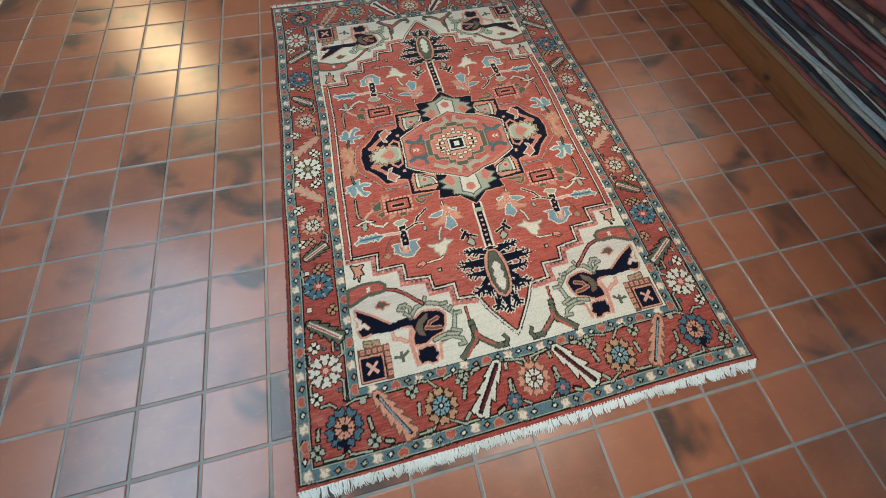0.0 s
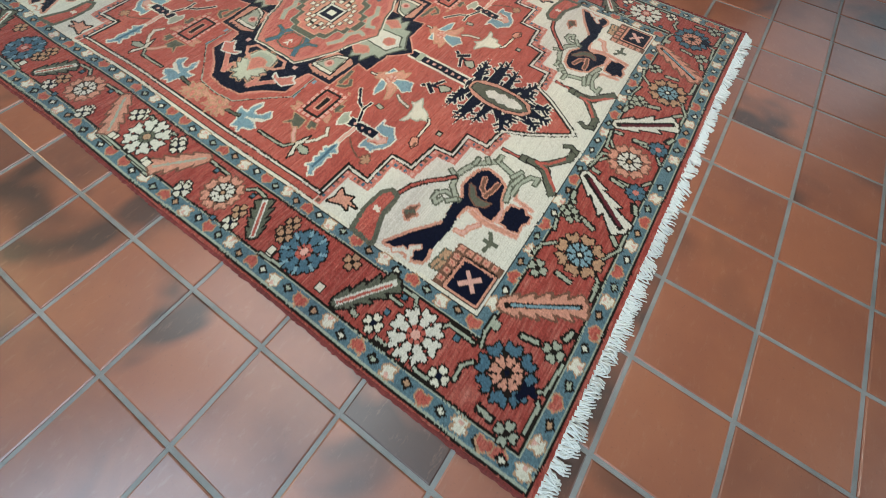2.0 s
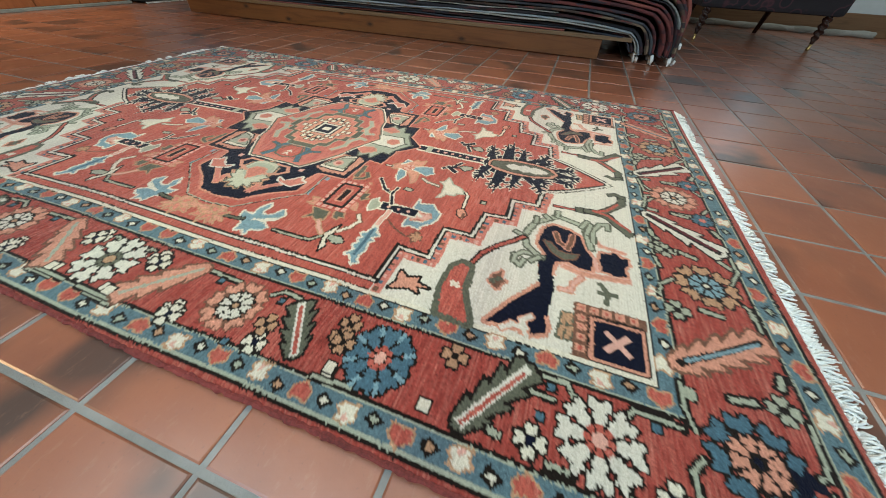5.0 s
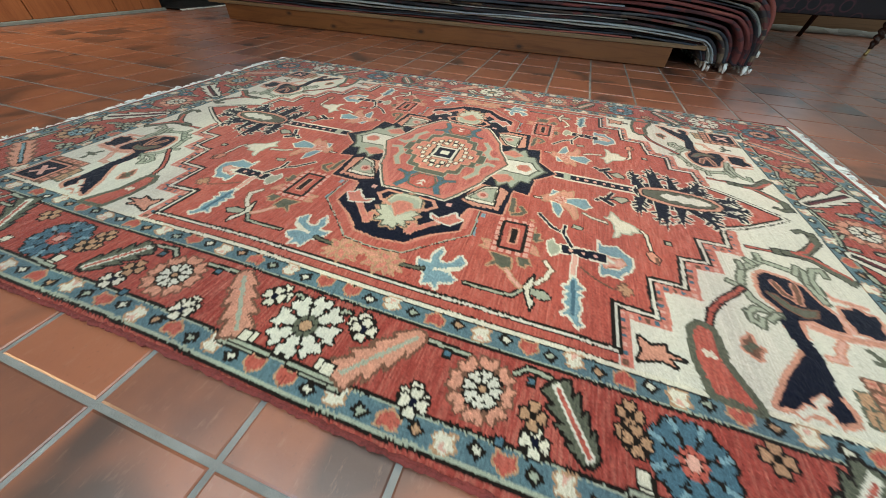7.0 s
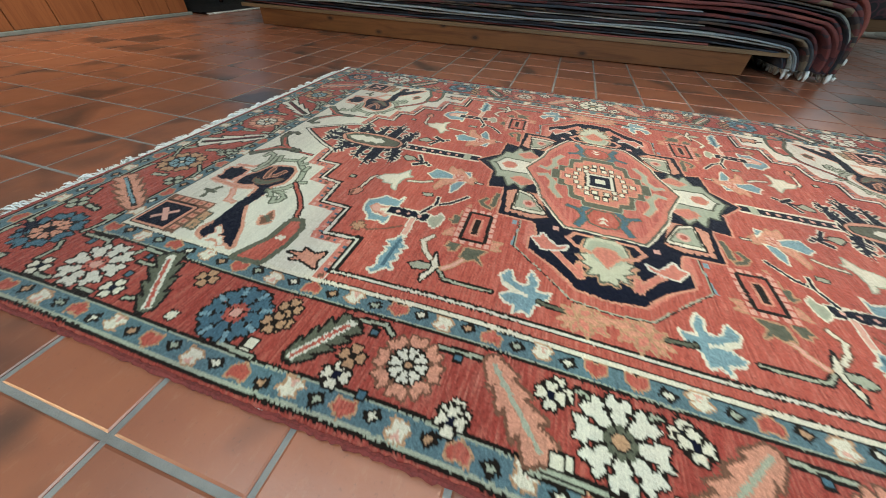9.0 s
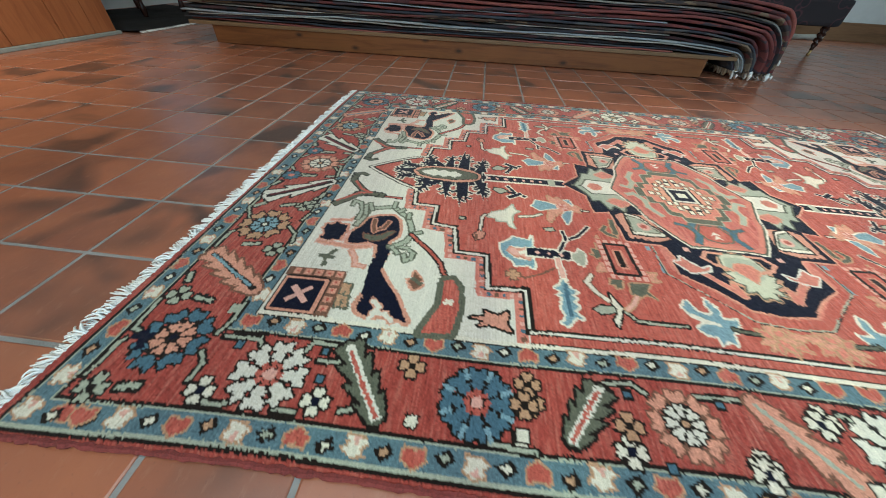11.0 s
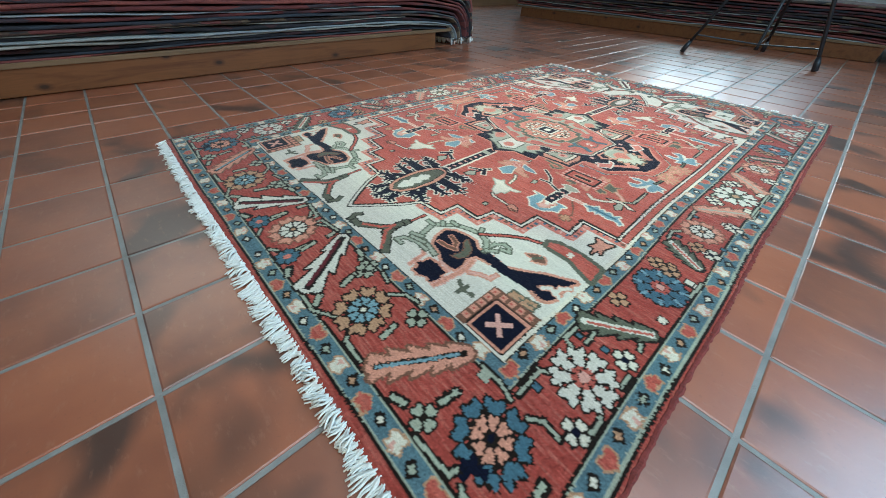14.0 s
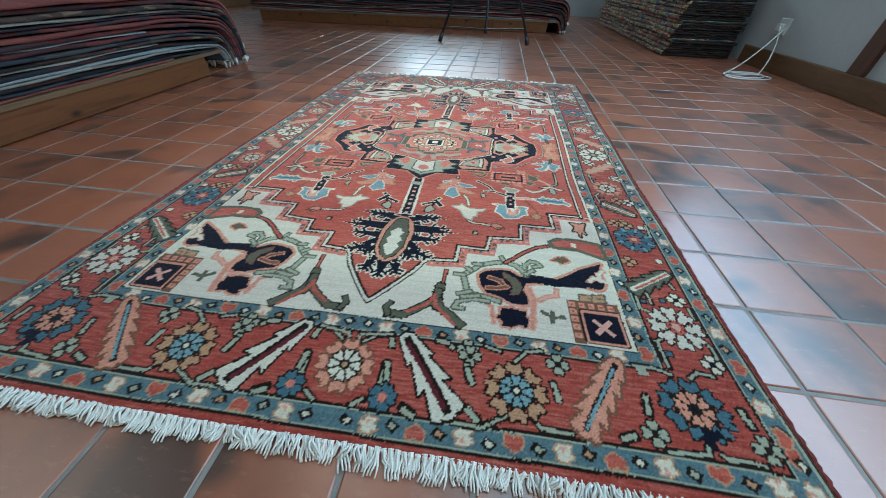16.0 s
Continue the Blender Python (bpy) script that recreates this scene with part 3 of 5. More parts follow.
def draw_field(k):
    # white line with dark edges along the sides of the field
    k.line([(0.534, 0.0), (0.534, 0.484)], C_DARK, 0.015)
    k.line([(0.535, 0.0), (0.535, 0.484)], C_WHITE, 0.0065)
    # spiky pendant and its stem
    k.line([(0.0, 0.350), (0.0, 0.575)], C_NAVY, 0.028, C_CREAM, 0.006)
    for i in range(7):
        k.rect((0.002, 0.404 + 0.025 * i), 0.008, 0.009, C_PINK)
    k.rect((0.0, 0.372), 0.034, 0.022, C_SAGE)
    k.poly([(0.0, 0.812), (0.030, 0.796), (0.058, 0.742), (0.066, 0.690), (0.060, 0.620), (0.044, 0.578), (0.0, 0.560)], C_NAVY, C_CREAM, 0.004)
    rays = []
    for a, b in ([(0.014, 0.589), (0.117, 0.562)], [(0.041, 0.628), (0.148, 0.614)], [(0.051, 0.674), (0.134, 0.669)], [(0.047, 0.702), (0.086, 0.723)], [(0.036, 0.727), (0.071, 0.761)], [(0.02, 0.76), (0.033, 0.787)], [(0.045, 0.635), (0.165, 0.631)], [(0.031, 0.574), (0.12, 0.571)]):
        rays.append((*a, *b))
    rays += [(0.0, 0.790, 0.0, 0.842), (0.030, 0.782, 0.044, 0.826), (0.052, 0.724, 0.122, 0.752)]
    for n, colour in ((0, C_CREAM), (1, C_NAVY)):
        for au, av, bu, bv in rays:
            a, b = Vector((au, av)), Vector((bu, bv))
            d = (b - a).normalized()
            q = Vector((-d.y, d.x))
            w = 0.0175 if n == 0 else 0.0135
            k.poly([tuple(a + q * w), tuple(b + d * (0.007 - 0.004 * n)), tuple(a - q * w)], colour)
            for f, side in ((0.32, 1), (0.42, -1), (0.60, 1), (0.72, -1)):
                if (b - a).length > 0.045:
                    m = a.lerp(b, f)
                    tip = m + (d * 0.75 + q * side).normalized() * 0.030 * (1.15 - f)
                    k.line([tuple(m), tuple(tip)], colour, 0.014 - 0.0065 * n)
    k.poly([(0.0, 0.782), (0.026, 0.766), (0.042, 0.722), (0.044, 0.650), (0.034, 0.604), (0.016, 0.580), (0.0, 0.576)], C_PEACH, C_DARK, 0.003)
    k.poly([(0.0, 0.770), (0.019, 0.752), (0.031, 0.715), (0.032, 0.660), (0.022, 0.622), (0.016, 0.600), (0.014, 0.590), (0.0, 0.588)], C_GREEN, C_DARK, 0.003)
    k.poly([(0.0, 0.756), (0.010, 0.744), (0.021, 0.716), (0.013, 0.704), (0.022, 0.688), (0.012, 0.672), (0.018, 0.654), (0.008, 0.642), (0.0, 0.634)], C_WHITE)
    # small dark bird and leaf beside the stem
    k.line([(0.091, 0.457), (0.075, 0.482), (0.042, 0.5)], C_NAVY, 0.009, C_CREAM, 0.003)
    k.line([(0.079, 0.471), (0.097, 0.497)], C_NAVY, 0.013, C_CREAM, 0.003)
    k.line([(0.077, 0.484), (0.071, 0.508)], C_NAVY, 0.008)
    k.poly([(0.067, 0.502), (0.056, 0.516), (0.054, 0.539), (0.065, 0.541), (0.083, 0.523)], C_SAGE, C_DARK, 0.004)
    # blossom of blue and peach leaves under the medallion
    k.poly([(0.12, 0.392), (0.075, 0.393), (0.089, 0.376), (0.08, 0.367), (0.104, 0.347), (0.113, 0.327), (0.129, 0.311), (0.149, 0.315), (0.145, 0.344), (0.155, 0.367), (0.175, 0.388), (0.205, 0.399), (0.192, 0.408), (0.158, 0.401)], C_PEACH, C_TAN, 0.004)
    k.poly([(0.134, 0.443), (0.125, 0.436), (0.104, 0.428), (0.11, 0.401), (0.124, 0.373), (0.136, 0.375), (0.14, 0.395), (0.152, 0.423)], C_SKY, C_CREAM, 0.004)
    k.poly([(0.174, 0.367), (0.151, 0.357), (0.146, 0.337), (0.187, 0.348), (0.208, 0.359)], C_SKY, C_CREAM, 0.004)
    k.poly([(0.092, 0.35), (0.089, 0.336), (0.118, 0.332)], C_SKY, C_CREAM, 0.004)
    for p, q in [(0.129, 0.371), (0.118, 0.365), (0.119, 0.354), (0.14, 0.358), (0.135, 0.351)]:
        k.rect((p, q), 0.014, 0.013, C_RED)
        k.rect((p, q), 0.010, 0.010, C_PINK)
    k.line([(0.139, 0.309), (0.14, 0.295)], C_CREAM, 0.005, C_DARK, 0.003)
    k.line([(0.17, 0.423), (0.182, 0.442), (0.189, 0.478)], C_CREAM, 0.006, C_GREEN, 0.003)
    k.poly([(0.2, 0.56), (0.178, 0.547), (0.166, 0.514), (0.136, 0.494), (0.162, 0.489), (0.166, 0.478), (0.18, 0.494), (0.193, 0.498), (0.218, 0.5), (0.241, 0.494), (0.233, 0.506), (0.216, 0.511), (0.216, 0.536), (0.204, 0.538)], C_CREAM, C_SAGE, 0.004)
    k.line([(0.193, 0.565), (0.204, 0.573), (0.265, 0.578)], C_CREAM, 0.006, C_DARK, 0.003)
    k.poly([(0.301, 0.587), (0.282, 0.594), (0.263, 0.579), (0.27, 0.566), (0.29, 0.571)], C_PEACH, C_DARK, 0.003)
    k.line([(0.295, 0.587), (0.283, 0.586)], C_BROWN, 0.008)
    k.poly([(0.232, 0.421), (0.227, 0.399), (0.239, 0.396), (0.242, 0.417)], C_SAGE, C_DARK, 0.003)
    k.rect((0.218, 0.621), 0.018, 0.018, C_DARK)
    k.rect((0.218, 0.621), 0.010, 0.010, C_SAGE)
    k.line([(0.4, 0.509), (0.405, 0.482), (0.39, 0.449), (0.37, 0.419)], C_BROWN, 0.005)
    k.flower((0.399, 0.508), 0.014, 4, C_TAN, None, C_BROWN)
    # dark bar in a blue crescent, with forked twig and pale bud
    k.poly([(0.304, 0.531), (0.29, 0.512), (0.275, 0.5), (0.279, 0.485), (0.285, 0.463), (0.267, 0.457), (0.303, 0.458), (0.311, 0.469), (0.308, 0.506), (0.33, 0.517), (0.349, 0.502), (0.353, 0.478), (0.339, 0.464), (0.363, 0.459), (0.376, 0.463), (0.366, 0.474), (0.37, 0.487), (0.371, 0.502), (0.359, 0.504), (0.344, 0.523), (0.323, 0.531)], C_SKY, C_CREAM, 0.005)
    k.poly([(0.327, 0.515), (0.313, 0.508), (0.323, 0.49), (0.311, 0.473), (0.321, 0.459), (0.336, 0.466), (0.349, 0.47), (0.337, 0.485), (0.339, 0.501)], C_PINK, C_PEACH, 0.004)
    k.line([(0.329, 0.486), (0.323, 0.474)], C_CREAM, 0.010)
    bar = [(0.323, 0.46), (0.325, 0.385)]
    k.line(bar, C_NAVY, 0.026, C_CREAM, 0.004)
    for f in (0.15, 0.5, 0.85):
        at = (bar[0][0] + f * (bar[1][0] - bar[0][0]), bar[0][1] + f * (bar[1][1] - bar[0][1]))
        k.rect(at, 0.010, 0.005, C_PINK)
        k.rect(at, 0.005, 0.010, C_PINK)
    k.line([(0.313, 0.397), (0.273, 0.378), (0.254, 0.346), (0.234, 0.329), (0.213, 0.313)], C_NAVY, 0.007, C_CREAM, 0.003)
    k.line([(0.273, 0.377), (0.263, 0.376), (0.24, 0.378)], C_NAVY, 0.007, C_CREAM, 0.003)
    k.poly([(0.334, 0.372), (0.318, 0.37), (0.315, 0.358), (0.301, 0.353), (0.313, 0.341), (0.329, 0.344), (0.342, 0.346), (0.355, 0.354), (0.345, 0.365)], C_SAGE, C_CREAM, 0.004)
    # long blue leaf on a pink stem
    k.line([(0.341, 0.406), (0.37, 0.404), (0.398, 0.403)], C_PINK, 0.010, C_CREAM, 0.003)
    k.poly([(0.4, 0.404), (0.406, 0.411), (0.417, 0.414), (0.424, 0.427), (0.437, 0.412), (0.443, 0.423), (0.45, 0.415), (0.475, 0.422), (0.491, 0.416), (0.504, 0.42), (0.509, 0.427), (0.515, 0.417), (0.503, 0.407), (0.495, 0.399), (0.496, 0.386), (0.48, 0.401), (0.468, 0.389), (0.458, 0.399), (0.449, 0.389), (0.441, 0.398), (0.431, 0.385), (0.425, 0.396)], C_SKY, C_CREAM, 0.005)
    k.line([(0.416, 0.405), (0.454, 0.406), (0.49, 0.407)], C_BLUE, 0.008)
    # open rectangle in a row of pale bricks, amid foliage
    k.poly([(0.313, 0.33), (0.314, 0.32), (0.294, 0.322), (0.296, 0.308), (0.274, 0.308), (0.287, 0.293), (0.31, 0.293), (0.324, 0.316)], C_GREEN, C_TAN, 0.004)
    k.poly([(0.366, 0.327), (0.342, 0.316), (0.331, 0.295), (0.307, 0.286), (0.257, 0.305), (0.243, 0.297), (0.284, 0.29), (0.347, 0.287), (0.364, 0.311)], C_PEACH, C_TAN, 0.003)
    k.poly([(0.4, 0.313), (0.381, 0.304), (0.351, 0.29), (0.389, 0.286), (0.407, 0.291), (0.411, 0.303), (0.401, 0.302)], C_GREEN, C_TAN, 0.004)
    k.poly([(0.423, 0.277), (0.393, 0.273), (0.39, 0.231), (0.41, 0.245), (0.431, 0.232), (0.419, 0.249), (0.43, 0.265)], C_GREEN, C_TAN, 0.004)
    k.poly([(0.369, 0.24), (0.355, 0.232), (0.355, 0.207), (0.372, 0.217), (0.379, 0.206), (0.381, 0.227)], C_PEACH, C_TAN, 0.004)
    k.line([(0.239, 0.254), (0.223, 0.248), (0.199, 0.248), (0.174, 0.244)], C_GREEN, 0.011, C_TAN, 0.003)
    k.line([(0.239, 0.254), (0.232, 0.27), (0.219, 0.278), (0.203, 0.268)], C_GREEN, 0.009, C_TAN, 0.003)
    k.poly([(0.256, 0.226), (0.384, 0.226), (0.384, 0.306), (0.256, 0.306)], C_RED)
    for row, q in enumerate((0.233, 0.299)):
        for i in range(7):
            k.rect((0.266 + 0.0185 * i, q), 0.013, 0.011, C_PINK)
    for q in (0.249, 0.266, 0.283):
        for p in (0.263, 0.377):
            k.rect((p, q), 0.012, 0.011, C_PINK)
    k.poly([(0.276, 0.245), (0.364, 0.245), (0.364, 0.287), (0.276, 0.287)], C_RED, C_DARK, 0.0075)
    k.poly([(0.295, 0.260), (0.345, 0.260), (0.345, 0.272), (0.295, 0.272)], C_DARK, C_PEACH, 0.005)
    # white bird with a grey-green wing, and the line it sits on
    k.poly([(0.443, 0.33), (0.441, 0.322), (0.425, 0.323), (0.45, 0.313), (0.463, 0.306), (0.474, 0.312), (0.491, 0.319), (0.508, 0.327), (0.492, 0.331), (0.476, 0.32), (0.463, 0.318)], C_CREAM, C_DARK, 0.004)
    k.poly([(0.47, 0.363), (0.459, 0.346), (0.46, 0.322), (0.472, 0.322), (0.479, 0.339), (0.48, 0.351)], C_SAGE, C_DARK, 0.003)
    k.line([(0.445, 0.33), (0.426, 0.347), (0.4, 0.358), (0.38, 0.344)], C_CREAM, 0.008, C_BROWN, 0.003)
    k.line([(0.47, 0.304), (0.489, 0.289), (0.491, 0.265), (0.49, 0.205)], C_SAGE, 0.005, C_DARK, 0.004)
    k.line([(0.463, 0.298), (0.451, 0.284), (0.429, 0.27)], C_PINK, 0.007, C_TAN, 0.003)
    # blue bird and pale blossoms beside the white line
    k.poly([(0.459, 0.103), (0.463, 0.114), (0.464, 0.13), (0.437, 0.127), (0.414, 0.138), (0.424, 0.144), (0.45, 0.14), (0.457, 0.153), (0.45, 0.169), (0.425, 0.179), (0.441, 0.193), (0.462, 0.185), (0.474, 0.162), (0.479, 0.145), (0.479, 0.171), (0.49, 0.186), (0.502, 0.176), (0.505, 0.159), (0.521, 0.16), (0.51, 0.146), (0.517, 0.134), (0.491, 0.128), (0.486, 0.113)], C_SKY, C_CREAM, 0.005)
    k.line([(0.477, 0.144), (0.471, 0.162), (0.46, 0.183)], C_CREAM, 0.007)
    k.line([(0.487, 0.08), (0.486, 0.11), (0.483, 0.121)], C_GREEN, 0.007, C_DARK, 0.003)
    k.spray((0.49, 0.039), 0.044, 7, (C_SALMON, C_PEACH), C_TAN, 0.0)
    k.spray((0.493, 0.052), 0.036, 7, (C_SALMON, C_PEACH), C_TAN, 0.3)
    for p, q in [(0.343, 0.184), (0.342, 0.168), (0.328, 0.182), (0.301, 0.179), (0.271, 0.19)]:
        k.rect((p, q), 0.016, 0.012, C_SKY)


def draw_medallion(k):
    lobe = [(0.262, 0.146), (0.303, 0.139), (0.314, 0.154), (0.346, 0.154), (0.382, 0.100), (0.428, 0.056), (0.436, 0.0)]
    halo = [(0.245, 0.176), (0.350, 0.180), (0.405, 0.118), (0.456, 0.066), (0.464, 0.0)]
    k.poly(halo + [(0.0, 0.0)], C_RED, C_DARK, 0.005)
    k.poly(halo + [(0.0, 0.0)], C_RED, C_SAGE, 0.003)
    k.poly([(0.95 * p, 0.93 * q) for p, q in halo] + [(0.0, 0.0)], C_SALMON)
    outer = [(0.0, 0.336), (0.056, 0.282), (0.141, 0.276), (0.133, 0.236), (0.252, 0.230), (0.252, 0.154)]
    k.poly(outer + lobe + [(0.0, 0.0)], C_NAVY, C_PEACH, 0.005)
    # square panels with toothed edge
    k.poly([(0.225, 0.123), (0.133, 0.148), (0.133, 0.208), (0.146, 0.227), (0.239, 0.217), (0.242, 0.155)], C_PEACH, C_DARK, 0.002)
    for p, q in [(0.165, 0.226), (0.19, 0.223), (0.219, 0.22), (0.238, 0.205), (0.239, 0.191), (0.24, 0.177), (0.241, 0.163)]:
        k.rect((p, q), 0.006, 0.006, C_NAVY)
    k.poly([(0.214, 0.128), (0.143, 0.166), (0.131, 0.198), (0.222, 0.203), (0.219, 0.137)], C_CREAM, C_DARK, 0.005)
    k.poly([(0.205, 0.139), (0.155, 0.168), (0.144, 0.194), (0.208, 0.198), (0.206, 0.145)], C_SAGE, C_GREEN, 0.004)
    k.disc((0.185, 0.168), 0.015, C_PINK)
    k.disc((0.185, 0.168), 0.008, C_RED)
    # leafy fan at each end
    k.poly([(0.0, 0.308)] + [(0.002, 0.3), (0.049, 0.273), (0.078, 0.267), (0.076, 0.245), (0.12, 0.229), (0.097, 0.215), (0.123, 0.193), (0.092, 0.182), (0.074, 0.16), (0.019, 0.186)] + [(0.0, 0.190)], C_SAGE, C_GREEN, 0.005)
    k.poly([(0.076, 0.163), (0.06, 0.206), (0.078, 0.225), (0.102, 0.195), (0.089, 0.179)], C_SALMON, C_PEACH, 0.005)
    k.poly([(0.0, 0.286)] + [(0.002, 0.278), (0.04, 0.26), (0.037, 0.238), (0.035, 0.203), (0.032, 0.18)] + [(0.0, 0.192)], C_WHITE, C_GREEN, 0.005)
    k.poly([(0.0, 0.262), (0.018, 0.250), (0.014, 0.232), (0.0, 0.226)], C_SALMON, C_PEACH, 0.004)
    # palmette in the dark side lobes, with pale sprigs
    petals = [(0.262, 0.026), (0.276, 0.044), (0.304, 0.052), (0.326, 0.044), (0.330, 0.060), (0.346, 0.046), (0.352, 0.058), (0.364, 0.034), (0.384, 0.044), (0.378, 0.020), (0.398, 0.016), (0.390, 0.0)]
    k.poly([(0.250, 0.0)] + petals, C_PEACH, C_TAN, 0.003)
    k.poly([(0.258, 0.0)] + [(p - 0.006, 0.84 * q) for p, q in petals], (0.46, 0.43, 0.31), C_GREEN, 0.004)
    k.poly([(0.266, 0.0)] + [(0.272, 0.030), (0.300, 0.040), (0.326, 0.030), (0.350, 0.0)], C_SAGE)
    k.poly([(0.290, 0.0), (0.292, 0.016), (0.310, 0.026), (0.326, 0.014), (0.346, 0.0)], C_SALMON, C_PEACH, 0.004)
    k.line([(0.258, 0.027), (0.259, 0.062), (0.281, 0.077), (0.3, 0.061), (0.312, 0.033)], C_PEACH, 0.009)
    k.line([(0.33, 0.106), (0.375, 0.065), (0.391, 0.052), (0.363, 0.054)], C_SALMON, 0.010, C_PEACH, 0.003)
    k.poly([(0.31, 0.077), (0.321, 0.096), (0.308, 0.112), (0.287, 0.129), (0.303, 0.134), (0.308, 0.149), (0.336, 0.128), (0.333, 0.106), (0.323, 0.083)], C_SALMON, C_WHITE, 0.005)
    k.rect((0.259, 0.103), 0.012, 0.012, C_PINK)
    # inner field
    inner = [(0.0, 0.196), (0.030, 0.182), (0.089, 0.155), (0.140, 0.143), (0.207, 0.107), (0.243, 0.084), (0.238, 0.040), (0.241, 0.0)]
    k.poly(inner + [(0.0, 0.0)], C_SALMON, C_CREAM, 0.007)
    k.line(inner, C_GREEN, 0.005)
    k.poly([(0.92 * p, 0.92 * q) for p, q in inner] + [(0.0, 0.0)], (0.45, 0.115, 0.085))
    k.line([(0.12, 0.103), (0.085, 0.122), (0.051, 0.119), (0.018, 0.139), (0.024, 0.156)], C_SAGE, 0.014, C_PEACH, 0.003)
    k.line([(0.14, 0.032), (0.166, 0.05), (0.19, 0.04), (0.222, 0.056)], C_BLUE, 0.013, C_GREEN, 0.003)
    k.line([(0.163, 0.052), (0.153, 0.078)], C_BLUE, 0.008, C_GREEN, 0.003)
    k.poly([(0.150, 0.0), (0.150, 0.020), (0.180, 0.036), (0.206, 0.028), (0.214, 0.0)], C_RED, C_GREEN, 0.005)
    k.poly([(0.172, 0.0), (0.190, 0.014), (0.184, 0.0)], C_WHITE)
    k.poly([(0.188, 0.0), (0.204, 0.012), (0.200, 0.0)], C_WHITE)
    step = [(0.0, 0.124), (0.026, 0.124), (0.026, 0.106), (0.056, 0.106), (0.058, 0.080), (0.112, 0.076), (0.118, 0.048), (0.140, 0.044), (0.140, 0.0)]
    k.poly(step + [(0.0, 0.0)], C_GREEN, C_SAGE, 0.003)
    k.poly([(p * 0.82, q * 0.80) for p, q in step] + [(0.0, 0.0)], C_SALMON, C_PEACH, 0.005)
    k.poly([(p * 0.64, q * 0.62) for p, q in step] + [(0.0, 0.0)], C_PEACH, C_TAN, 0.003)
    for p, q in ((0.0, 0.062), (0.026, 0.060), (0.052, 0.052), (0.074, 0.034), (0.066, 0.014), (0.090, 0.010), (0.050, 0.034), (0.0, 0.082)):
        k.rect((p, q), 0.022, 0.017, C_DARK)
        k.rect((p, q), 0.016, 0.012, C_CREAM)
    k.rect((0.0, 0.0), 0.084, 0.076, C_DARK)
    k.rect((0.0, 0.0), 0.077, 0.069, C_WHITE)
    k.rect((0.0, 0.0), 0.060, 0.054, C_NAVY)
    k.rect((0.0, 0.0), 0.026, 0.026, C_CREAM)


